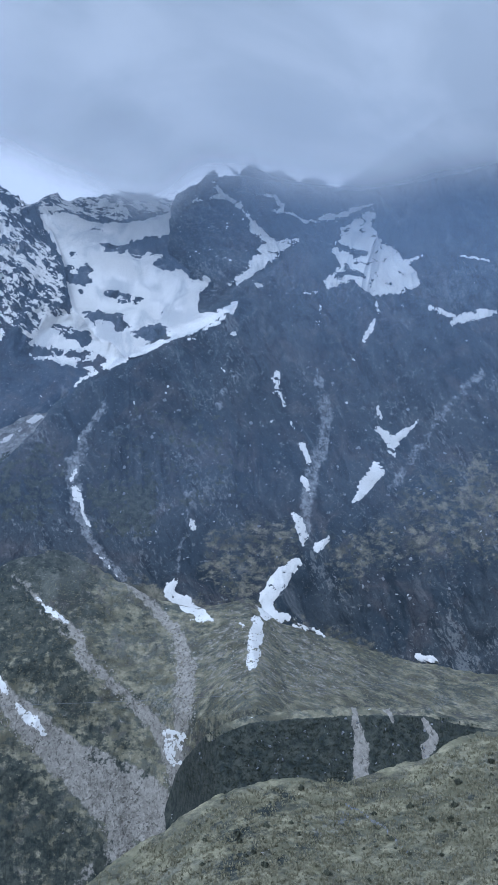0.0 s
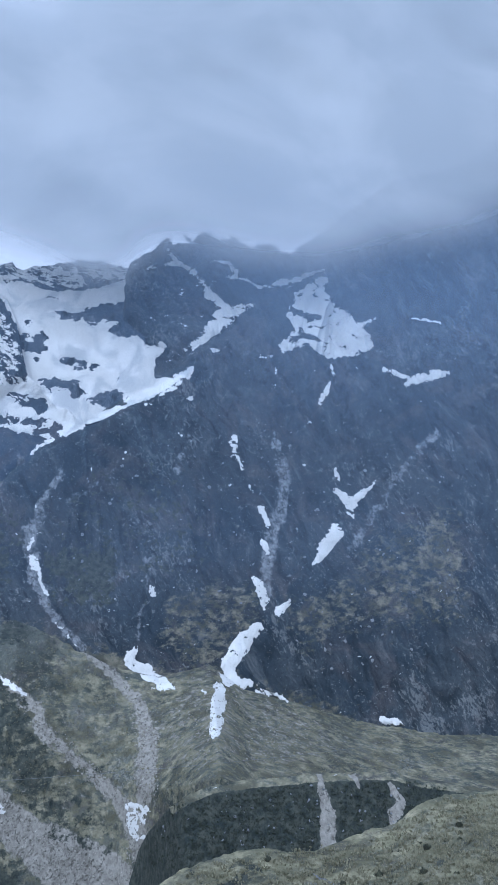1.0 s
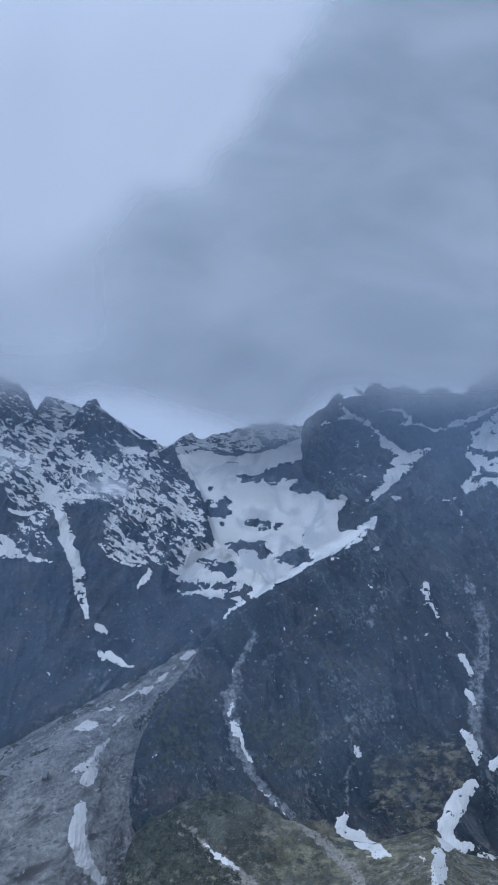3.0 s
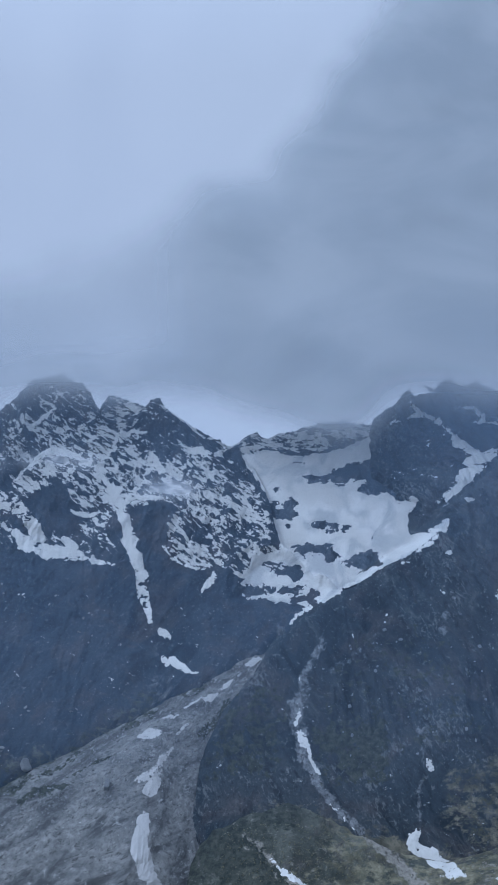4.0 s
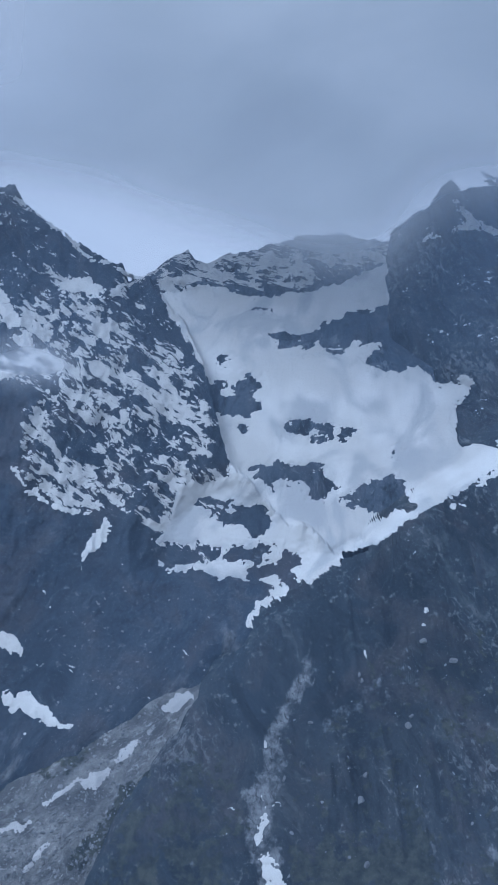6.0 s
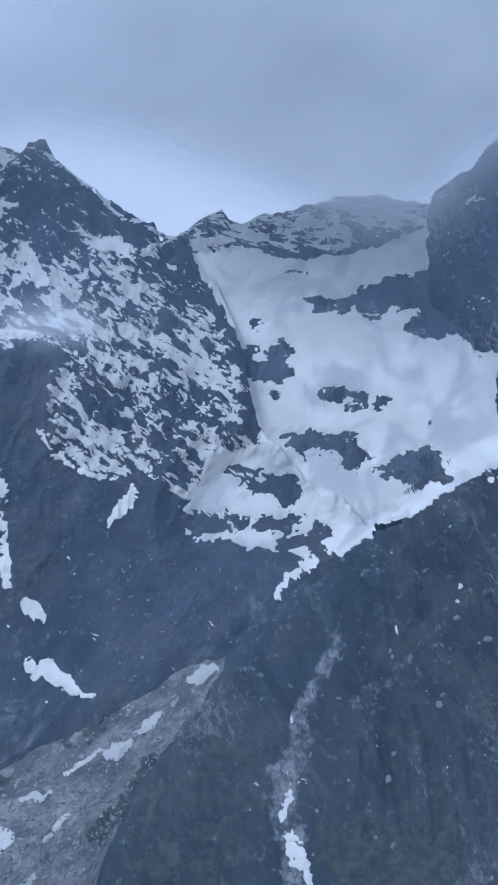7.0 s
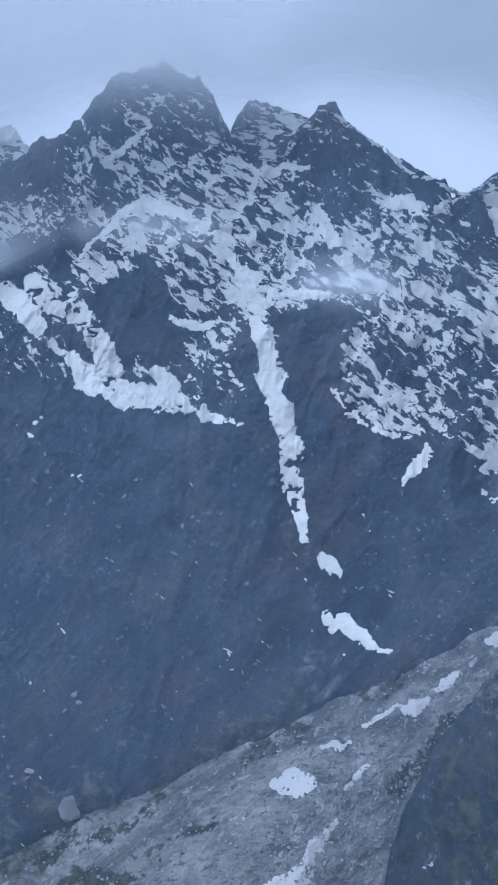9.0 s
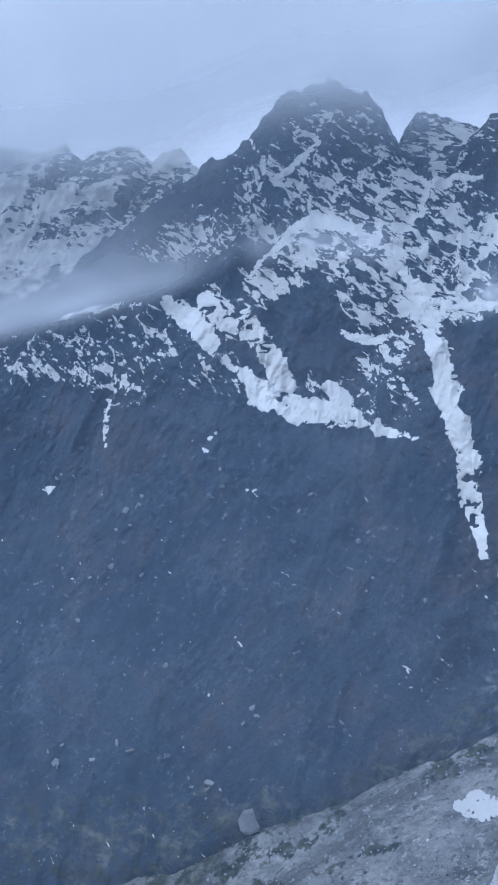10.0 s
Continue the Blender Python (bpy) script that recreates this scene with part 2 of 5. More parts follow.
MORAINE = land_material("moraine_gravel", (0.135, 0.138, 0.140), (0.215, 0.216, 0.214), (0.37, 0.37, 0.36), (0.070, 0.080, 0.060), (0.130, 0.132, 0.098), 60, 0.8, 0.6, 0.2, (0.165, 0.165, 0.160), (0.33, 0.325, 0.31))
HILL = land_material("hill_turf", (0.110, 0.112, 0.080), (0.160, 0.155, 0.108), (0.25, 0.235, 0.17), (0.228, 0.216, 0.132), (0.375, 0.342, 0.222), 0)
SNOW, GRIMY_SNOW, GLACIER_SNOW = snow_material(), snow_material("grimy_snow", 0.6), snow_material("glacier_snow", 0.0, True)

# ---- the land: each body is a relief over a slope that leans back, between a foot and a crest ----
WALL, LEAN_BACK = 80.0, 0.6


class Land:
    def __init__(self, name, crest, foot, relief=1.0, seed=0, set_back=0.0, near=None, steps=(), round_off=0.9, crest_jag=0.3, grain=(6.0, 15.0), crags=(), sink=None, calm=None, round_to=1e6, basin=None, sunk=0.0):
        self.name, self.crest, self.foot, self.relief, self.seed = name, crest, foot, relief, seed
        self.set_back, self.near, self.steps, self.round_off, self.jag, self.grain, self.crags = set_back, near, steps, round_off, crest_jag, grain, crags
        self.sink, self.calm, self.round_to, self.basin, self.sunk = sink, calm, round_to, basin, sunk

    def top(self, X):
        return line(self.crest, X) + self.jag * (fbm(X / 1.1, X * 0 + self.seed, 5, self.seed + 3, 0.68))

    def ribs(self, X, Z, w):
        """Ribs (high) and hollows (low) that run down the slope."""
        gx, gz = self.grain
        return 1.1 * ridged(X / gx + 0.9 * w, Z / gz + 0.4 * w, 4, self.seed) + 0.45 * ridged(X / (gx * 0.3) + w, Z / (gz * 0.3), 4, self.seed + 1)

    def place(self, X, Z, lift=0.0, small=1.0):
        """The place on the surface at the slope's coordinates X, Z, raised by lift."""
        w = fbm(X / 9, Z / 9, 3, self.seed + 11)
        r = self.ribs(X, Z, w) + small * 0.30 * fbm(X / 0.8, Z / 1.0, 5, self.seed + 2, 0.66)
        quiet = 1.0 if self.calm is None else 0.4 + 0.6 * sstep(*self.calm, Z)
        if self.basin:                             # smooth ground under the ice
            bed = sstep(-0.4, 0.8, region(self.basin, X, Z))
            quiet = quiet * (1 - 0.88 * bed)
        out = self.set_back - self.relief * quiet * (r - 0.6)
        if self.basin and self.sunk:
            out = out + self.sunk * bed
        if self.sink:                              # under the valley fill the rock drops away
            out = out + 1.2 * sstep(0.8, -2.5, Z - line(self.sink, X))
        for border, far_x, amount, full_x in self.steps:
            out = out + amount * sstep(far_x, full_x, X) * sstep(-0.2, 0.5, Z - line(border, X))
        for outline, amount in self.crags:         # ribbed cliffs
            out = out - amount * sstep(-0.6, 0.6, region(outline, X, Z)) * (ridged(X / 0.75 + 0.5 * w, Z / 5, 3, self.seed + 5) - 0.2)
        drop = np.clip(1 - (self.top(X) - Z) / self.round_off, 0, 1)
        out = out + 0.5 * drop * drop * sstep(self.round_to + 0.5, self.round_to - 0.5, X)
        Y = WALL + LEAN_BACK * Z + out
        scale = self.near(X, Z, line(self.crest, X)) if self.near else 1.0
        return np.stack([X * scale, Y * scale - 0.85 * lift, Z * scale + 0.5 * lift], -1)

    def build(self, x0, x1, nx, nz, material, layers, label, category, kind="", parts=()):
        """parts: (name, where) in turn, each a stretch of the mountain; what is left goes to the last."""
        x = np.linspace(x0, x1, nx)
        v = np.linspace(0, 1, nz)
        X = np.repeat(x[None], nz, 0)
        lo, hi = line(self.foot, X), self.top(X)
        Z = lo + (hi - lo) * v[:, None]
        co = self.place(X, Z)
        names = {k: f(X, Z) + 0 * X for k, f in layers.items()}
        w = fbm(X / 9, Z / 9, 3, self.seed + 11)
        # height of the ribs, for the shading painted into the rock colour
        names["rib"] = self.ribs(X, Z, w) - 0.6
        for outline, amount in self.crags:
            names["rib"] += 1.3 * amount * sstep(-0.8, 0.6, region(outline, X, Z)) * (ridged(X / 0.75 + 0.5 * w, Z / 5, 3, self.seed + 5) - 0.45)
        back = []
        for i in range(1, 9):                      # the far side falls away behind the crest
            p = co[-1].copy()
            p *= 1 + (0.7 * i + 0.05 * i * i) / np.linalg.norm(p, axis=1, keepdims=True)
            p[:, 2] -= 0.5 * i * i * 0.5
            back.append(p)
        co = np.concatenate([co, np.array(back)])
        full = {k: np.concatenate([a, np.repeat(a[-1:], 8, 0)]).ravel() for k, a in names.items()}
        shape = (nz + 8, nx)
        if not parts:
            mesh = sheet_mesh(self.name, co.reshape(-1, 3), shape, None, full)
            mesh.materials.append(material)
            return tagged(new(self.name, mesh), label, category, "", kind)
        whole = tagged(new(self.name), label, category, "", kind)
        wx, wz = X + 1.2 * fbm(X / 3, Z / 3, 4, 71), Z + 1.2 * fbm(X / 3, Z / 3, 4, 72)
        left = np.ones((nz + 7, nx - 1), bool)
        for name, where in parts:
            own = where(wx, wz)
            own = np.concatenate([own, np.repeat(own[-1:], 7, 0)])[:, :-1] & left
            left &= ~own
            mesh = sheet_mesh(name, co.reshape(-1, 3), shape, own, full)
            mesh.materials.append(material)
            new(name, mesh).parent = whole
        return whole


def front(bodies, X, Z, lift, small=1.0):
    """The nearest of several bodies at the slope's coordinates."""
    best, reach = None, None
    for b in bodies:
        p = b.place(X, Z, lift, small)
        r = np.linalg.norm(p, axis=-1) + 1e3 * (Z > b.top(X) + 0.3) + 1e3 * (Z < line(b.foot, X))
        if best is None:
            best, reach = p, r
        else:
            best, reach = np.where((r < reach)[..., None], p, best), np.minimum(r, reach)
    return best


def pieces(keep):
    """Numbers the connected groups of kept cells; 0 is none."""
    mark, count = np.zeros(keep.shape, int), 0
    rows, cols = keep.shape
    for start in zip(*np.nonzero(keep)):
        if mark[start]:
            continue
        count += 1
        mark[start], todo = count, [start]
        while todo:
            r, c = todo.pop()
            for q in ((r - 1, c), (r + 1, c), (r, c - 1), (r, c + 1)):
                if 0 <= q[0] < rows and 0 <= q[1] < cols and keep[q] and not mark[q]:
                    mark[q] = count
                    todo.append(q)
    return mark, count


def snow_patch(bodies, bands, label, name="snow_patch", grain=0.036, rough=0.42, thick=0.045, holes=(), areas=(), group="snow patches", islands=0.9, material=None):
    """Snow that lies on the land: bands of (x, z, width), areas with closed outlines, holes where rock comes through."""
    every = [p for b in (*bands, *areas) for p in b]
    x0, x1 = min(p[0] for p in every) - 1.0, max(p[0] for p in every) + 1.0
    z0, z1 = min(p[1] for p in every) - 1.0, max(p[1] for p in every) + 1.0
    X, Z = np.meshgrid(np.arange(x0, x1, grain), np.arange(z0, z1, grain))
    wx, wz = X + rough * 0.5 * fbm(X / 0.45, Z / 0.6, 5, 21, 0.72), Z + rough * 0.5 * fbm(X / 0.45, Z / 0.6, 5, 22, 0.72)
    field = np.full(X.shape, -1e3)
    for b in bands:
        field = np.maximum(field, strip(b, wx, wz) - 0.035)
    for a in areas:
        field = np.maximum(field, region(a, wx, wz))
    for h in holes:
        field = np.minimum(field, -(region(h, wx, wz) + 0.06 if len(h[0]) == 2 else strip(h, wx, wz)) + 0.30 * fbm((X + 0.5 * Z) / 0.42, (Z - 0.35 * X) / 0.22, 4, 26, 0.75))
    field = field + rough * 0.30 * fbm(X / 0.26, Z / 0.14, 3, 23, 0.7) + rough * 0.25 * ridged(X / 0.9, Z / 1.8, 3, 24) - rough * 0.24
    worn = fbm(X / 0.8, Z / 0.5, 5, 25, 0.68)       # rock shows through thin places
    field = field - islands * sstep(0.22, 0.42, worn) * np.clip(field + 0.25, 0, 1)
    lift = np.clip(field * 0.16, -0.05, thick) + 0.012
    co = front(bodies, X, Z, lift, 0.65)
    f = field
    keep = np.maximum(np.maximum(f[:-1, :-1], f[1:, 1:]), np.maximum(f[1:, :-1], f[:-1, 1:])) > -0.03
    mark, count = pieces(keep)
    for k in range(1, count + 1):
        own = mark == k
        if own.sum() < 8:
            continue
        mesh = sheet_mesh(name, co.reshape(-1, 3), X.shape, own)
        mesh.materials.append(material or SNOW)
        tagged(new(name, mesh), label if own.sum() > 150 else "small remnant of old snow on the slope", "snow", group)


SHOULDER = [(-36.93, 6.11), (-33.69, 6.63), (-29.01, 7.37), (-25.42, 8.00), (-21.66, 8.65), (-20.23, 8.81), (-18.63, 9.54), (-17.06, 10.34), (-14.32, 10.49)]
SPUR = [(-9.93, -17.74), (-4.40, -15.70), (-2.58, -12.92), (-2.27, -11.25), (-0.61, -8.70), (1.65, -6.41), (3.18, -4.47), (4.73, -3.02), (6.73, -1.88), (8.63, -1.04), (11.85, 0.91), (14.25, 1.94), (17.78, 5.13), (20.55, 6.46), (22.71, 8.04), (29.25, 10.97)]

BASIN = [(1.2, 10.6), (6.3, 10.2), (12.8, 11.3), (12.6, 8.0), (14.5, 6.2), (15.9, 5.6), (17.9, 4.4), (14.2, 1.5), (8.6, -1.1), (4.3, -3.4), (0.3, -1.2), (1.6, 1.2), (3.0, 5.5), (2.4, 8.7)]
NEVE = [(1.42, 10.50), (4.33, 10.77), (6.32, 10.19), (8.97, 10.32), (11.12, 10.91), (12.99, 11.40)]

CONTACT = [(-29.29, -15.48), (-23.33, -14.10), (-17.36, -13.07), (-16.14, -12.65), (-13.56, -11.41), (-10.13, -10.08), (-6.50, -8.64), (-4.09, -7.56), (-2.07, -6.79), (-0.05, -5.86), (1.37, -5.12), (2.91, -4.69), (3.69, -3.99), (5.36, -4.25)]

far_ridge = Land("snowy_far_ridge", [(-43.63, 20.0), (-33.65, 18.4), (-31.39, 17.6), (-29.90, 17.9), (-28.71, 17.0), (-27.47, 17.5), (-25.92, 17.6), (-24.35, 16.6), (-22.64, 16.9), (-21.26, 15.4), (-19.73, 13.84), (-17.15, 11.03), (-14.67, 8.69)],
                 [(-38.19, 4.79), (-14.12, 3.76)], 1.3, 5, 4.0, crest_jag=0.5)
headwall = Land("glacier_headwall", [(-0.64, 10.18), (1.11, 11.03), (2.00, 11.61), (2.39, 11.91), (2.90, 11.98), (3.34, 12.36), (3.60, 11.88), (4.15, 11.81), (4.79, 11.98), (5.68, 12.09), (6.71, 12.33), (7.60, 12.36), (8.57, 12.90), (9.68, 13.00), (11.32, 12.70), (12.92, 12.50), (16.15, 12.20)],
                [(-0.76, -4.83), (6.96, -5.03), (12.11, -3.67), (15.60, -3.87)], 1.0, 1, 0.75, crest_jag=0.3, calm=(8.5, 12.5), basin=BASIN)
back_peak = Land("misty_back_peak", [(-11.31, 13.00), (-10.38, 14.74), (-9.94, 16.14), (-9.43, 16.76), (-8.05, 16.41), (-6.15, 15.72), (-5.32, 14.47), (-3.98, 11.93)], [(-10.90, 8.26), (-3.92, 7.89)], 0.8, 12, 2.6, crest_jag=0.4)
massif = Land("snow_streaked_mountain", [(-37.44, 7.56), (-34.19, 8.21), (-30.65, 8.67), (-27.62, 9.44), (-25.29, 11.66), (-22.43, 13.70), (-21.25, 14.85), (-20.02, 15.72), (-19.39, 15.72), (-18.54, 16.05), (-17.64, 16.55), (-16.90, 17.01), (-16.38, 17.56), (-16.00, 18.07), (-15.00, 18.25), (-14.32, 18.72), (-13.15, 18.63), (-12.25, 18.15), (-11.23, 17.66), (-10.70, 16.94), (-10.35, 15.93), (-9.85, 14.87), (-9.28, 13.62), (-8.39, 13.00), (-7.40, 13.07), (-6.62, 14.35), (-6.00, 15.28), (-5.57, 15.95), (-4.83, 15.83), (-4.24, 15.02), (-3.25, 14.02), (-2.23, 13.34), (-1.44, 12.27), (0.21, 11.50), (0.43, 10.98), (1.51, 10.90), (2.05, 9.60), (2.97, 8.09), (3.62, 6.64), (3.98, 4.78), (4.45, 2.66), (5.35, 1.25), (6.58, -0.03), (8.24, -1.08)],
              [(-28.66, -17.27), (-18.19, -16.18), (-10.18, -13.87), (-4.48, -11.84), (1.26, -7.66), (4.31, -5.50), (7.83, -4.69)], 1.0, 1, 0.0, crest_jag=0.62,
              steps=[(SHOULDER, -15.42, 1.8, -20.23)], sink=CONTACT, calm=(-7, 5), round_to=2.73, basin=[(0.3, -1.2), (1.6, 1.0), (3.0, 2.2), (4.7, 2.2), (8.6, -1.0), (4.3, -3.4)], sunk=0.68)
ridge = Land("dark_gullied_ridge", [(-8.55, -17.84), (-4.40, -15.70), (-2.58, -12.92), (-2.27, -11.25), (-0.61, -8.70), (1.65, -6.41), (3.18, -4.47), (4.73, -3.02), (6.73, -1.88), (8.63, -1.04), (9.68, -0.53), (10.90, 5.01), (11.63, 7.22), (11.95, 8.08), (12.54, 11.62), (13.30, 13.19), (14.58, 13.88), (15.23, 14.12), (15.87, 14.87), (16.73, 15.54), (17.04, 14.87), (19.11, 15.55), (19.98, 16.27), (20.68, 16.23), (21.26, 15.43), (22.59, 15.97), (24.02, 15.14), (25.62, 15.59), (27.59, 14.80), (39.48, 23.23), (44.53, 24.35), (49.71, 27.48), (58.20, 31.86), (65.42, 34.89)],
             [(-8.39, -20.71), (3.99, -20.52), (10.35, -21.20), (22.22, -24.12), (38.71, -25.96)], 1.0, 1, -0.5,
             crest_jag=0.5, steps=[(SPUR, 29.25, 1.5, 13.58), ([(-99, -99), (99, -99)], 29.25, -0.7, 13.58)], calm=(-7, 5), basin=BASIN, sunk=0.75,
             crags=[([(5.87, -7.31), (8.56, -6.47), (11.05, -6.81), (10.70, -9.92), (8.84, -10.33), (6.44, -9.60)], 0.55), ([(14.83, -7.52), (17.57, -5.84), (20.94, -7.40), (20.53, -10.97), (17.03, -11.76), (15.02, -10.64)], 0.5), ([(4.88, -3.35), (8.27, -1.99), (11.66, -3.12), (9.89, -4.42), (6.10, -5.34)], 0.5)])


MORAINE_LEFT, MORAINE_RIGHT = (p[0] for p in [(-6.15, -8.65), (-0.79, -7.96)])


def near_moraine(X, Z, top):
    return 1.0 - 0.024 * np.clip((top - Z) / 2.2, 0, 1) * (0.2 + 0.8 * sstep(MORAINE_RIGHT, MORAINE_LEFT, X)) - 0.03 * sstep(0, -8, X) * np.clip((top - Z) / 8, 0, 1)


moraine = Land("moraine_floor", CONTACT,
               [(-27.84, -19.58), (-13.71, -17.87), (-6.24, -24.87), (3.58, -25.69)], 0.45, 3, 0.1, near=near_moraine, round_off=0.3, crest_jag=0.3)


def near_fan(X, Z, top):
    return 0.985 - (0.06 + 0.18 * sstep(8, 18, X)) * np.clip((top - Z) / 6.5, 0, 1.0)


fan = Land("valley_floor", [(-14.64, -32.17), (-8.24, -23.42), (-4.36, -19.89), (-2.97, -16.42), (-1.51, -15.11), (0.72, -14.52), (3.38, -13.81), (5.57, -14.78), (7.72, -15.90), (9.85, -17.00), (10.55, -17.25), (12.88, -17.72), (16.53, -17.24), (18.82, -18.83), (22.80, -19.93), (26.80, -21.15), (30.92, -21.93), (34.41, -22.32), (39.57, -22.72), (44.01, -23.18)],
           [(-14.08, -36.16), (-0.14, -35.61), (4.94, -38.47), (11.83, -33.77), (21.53, -29.11), (41.97, -30.02)], 0.4, 4, 0.0, near=near_fan, round_off=0.4, crest_jag=0.25)
BENCH_END = 10.05
bench = Land("moraine_bench", [(9.53, -30.88), (10.20, -28.90), (10.84, -27.61), (11.65, -26.44), (12.75, -25.46), (14.12, -24.82), (15.88, -24.41), (19.02, -24.18), (23.04, -24.04), (26.29, -24.17), (28.75, -24.38), (30.34, -24.85), (32.80, -25.26), (36.99, -25.83), (43.04, -26.44)],
             [(9.43, -33.09), (41.23, -32.51)], 0.5, 6, 0.0, near=lambda X, Z, top: 0.735 + 0.16 * sstep(BENCH_END + 4.0, BENCH_END, X) - 0.02 * np.clip((top - Z) / 6, 0, 1), round_off=0.3, crest_jag=0.12)
hill = Land("grassy_foreground_hill", [(-2.96, -36.90), (3.32, -33.92), (5.33, -32.52), (8.48, -30.82), (11.77, -29.27), (14.78, -28.28), (19.00, -27.79), (20.50, -28.10), (22.44, -28.24), (24.89, -27.72), (28.25, -27.06), (30.06, -26.26), (32.27, -25.74), (34.42, -25.68), (38.80, -25.62), (45.61, -25.50)],
            [(-2.31, -48.79), (36.90, -53.12)], 0.5, 7, 0.0, near=lambda X, Z, top: 0.36 - 0.24 * np.clip((top - Z) / 22, 0, 1), round_off=1.0, crest_jag=0.15)
ALL = (massif, headwall, ridge, moraine, fan)


def zero(X, Z):
    return 0 * X


def soft(points, X, Z, reach=1.5):
    """1 well inside an outline, 0 well outside."""
    return sstep(-reach, reach, region(points, X, Z))


def band(points, X, Z, reach=0.25):
    return sstep(-reach, reach, strip(points, X + 0.45 * fbm(X / 0.8, Z / 1.1, 5, 31, 0.7), Z + 0.3 * fbm(X / 0.8, Z / 0.8, 4, 32, 0.7)))


def massif_snow(X, Z):
    upper = soft([(-18.39, 8.91), (-16.04, 9.56), (-13.53, 10.99), (-11.34, 10.33), (-9.66, 12.34), (-7.85, 12.75), (-6.56, 12.92), (-3.48, 11.63), (-0.54, 10.66), (1.45, 9.53), (2.75, 7.54), (3.61, 5.21), (4.16, 2.18), (3.45, -0.63), (1.80, -0.41), (0.14, 0.83), (-2.26, 1.19), (-4.29, 2.41), (-4.56, 4.18), (-3.89, 5.99), (-6.77, 6.11), (-8.21, 5.70), (-9.09, 4.34), (-10.98, 6.30), (-13.24, 8.38), (-15.75, 7.50), (-18.55, 6.63)], X, Z, 0.7)
    peaks = soft([(-23.17, 10.51), (-18.00, 13.50), (-14.26, 17.57), (-9.99, 16.87), (-5.23, 16.15), (-1.99, 12.31), (1.51, 10.90), (1.05, 8.10), (-4.48, 11.70), (-8.33, 11.98), (-13.47, 10.46), (-17.49, 10.17)], X, Z, 0.6)
    flank = soft([(-25.21, 6.92), (-20.00, 8.74), (-16.26, 5.55), (-11.55, 4.43), (-10.98, 6.30), (-8.36, 4.32), (-7.98, 2.07), (-11.37, 2.60), (-16.05, 4.12), (-20.65, 3.56), (-24.61, 4.40)], X, Z, 0.8)
    flank = np.maximum(flank, soft([(-36.73, 5.55), (-30.78, 6.82), (-25.32, 7.57), (-20.11, 8.06), (-16.39, 5.29), (-17.25, 3.89), (-22.28, 4.35), (-28.28, 4.62), (-35.86, 3.08)], X, Z, 0.6))
    white = soft([(-10.44, 12.12), (-7.06, 12.42), (-5.42, 9.45), (-2.96, 8.08), (-3.43, 6.90), (-6.81, 7.07), (-8.86, 8.15), (-9.99, 9.73)], X, Z, 0.6)
    bare = np.maximum(soft([(-7.09, 13.10), (-5.23, 16.15), (-1.49, 12.41), (0.44, 11.36), (-0.06, 10.50), (-3.48, 11.50), (-5.51, 12.17)], X, Z, 0.35), soft([(-0.92, 9.43), (1.51, 11.03), (2.69, 8.73), (2.40, 7.55), (0.36, 8.38)], X, Z, 0.35))
    bare = np.maximum(bare, 0.3 * soft([(-22.12, 10.99), (-17.10, 17.23), (-10.57, 17.22), (-9.94, 14.28), (-11.56, 12.75), (-14.99, 11.90)], X, Z, 0.5))
    shadow = soft([(-6.77, 6.11), (-4.61, 6.49), (-4.29, 2.41), (-2.04, 0.67), (-3.35, -0.53), (-5.18, 1.57)], X, Z, 0.5)
    cover = 0.02 + 0.43 * upper + 0.35 * peaks * (1 - upper) + 0.30 * flank * (1 - upper) + 0.03 * white * upper
    u, v = 0.85 * X - 0.53 * Z, 0.53 * X + 0.85 * Z      # along and across the dipping beds
    cover = cover * (1 + 0.55 * fbm(u / 2.6, v / 0.9, 3, 61)) - 0.16 * np.clip(massif.ribs(X, Z, fbm(X / 9, Z / 9, 3, massif.seed + 11)) - 0.75, -0.6, 0.6) * sstep(0.1, 0.4, cover)
    cover = cover + 0.30 * soft([(-24.0, 10.2), (-18.6, 15.4), (-16.2, 15.0), (-16.5, 11.2), (-19.0, 10.0), (-22.0, 9.5)], X, Z, 0.5) * (0.7 + 0.8 * fbm(X / 1.5, Z / 1.5, 3, 77))
    cover = np.minimum(cover + 0.22 * sstep(-0.5, 0.7, strip([(1.78, 8.62, 0.6), (2.78, 6.66, 1.0), (3.28, 4.8, 1.2), (3.29, 2.69, 1.2)], X, Z)), 0.56)
    return cover * (1 - 0.9 * shadow) * (1 - 0.38 * bare) + 0.04 * (1 - shadow)


def massif_turf(X, Z):
    return 0.52 * soft([(-29.30, -11.51), (-21.80, -10.30), (-17.06, -10.02), (-10.56, -9.29), (-7.38, -7.43), (-5.01, -5.96), (-3.67, -9.53), (-14.10, -15.00), (-27.68, -16.35)], X, Z, 1.5)


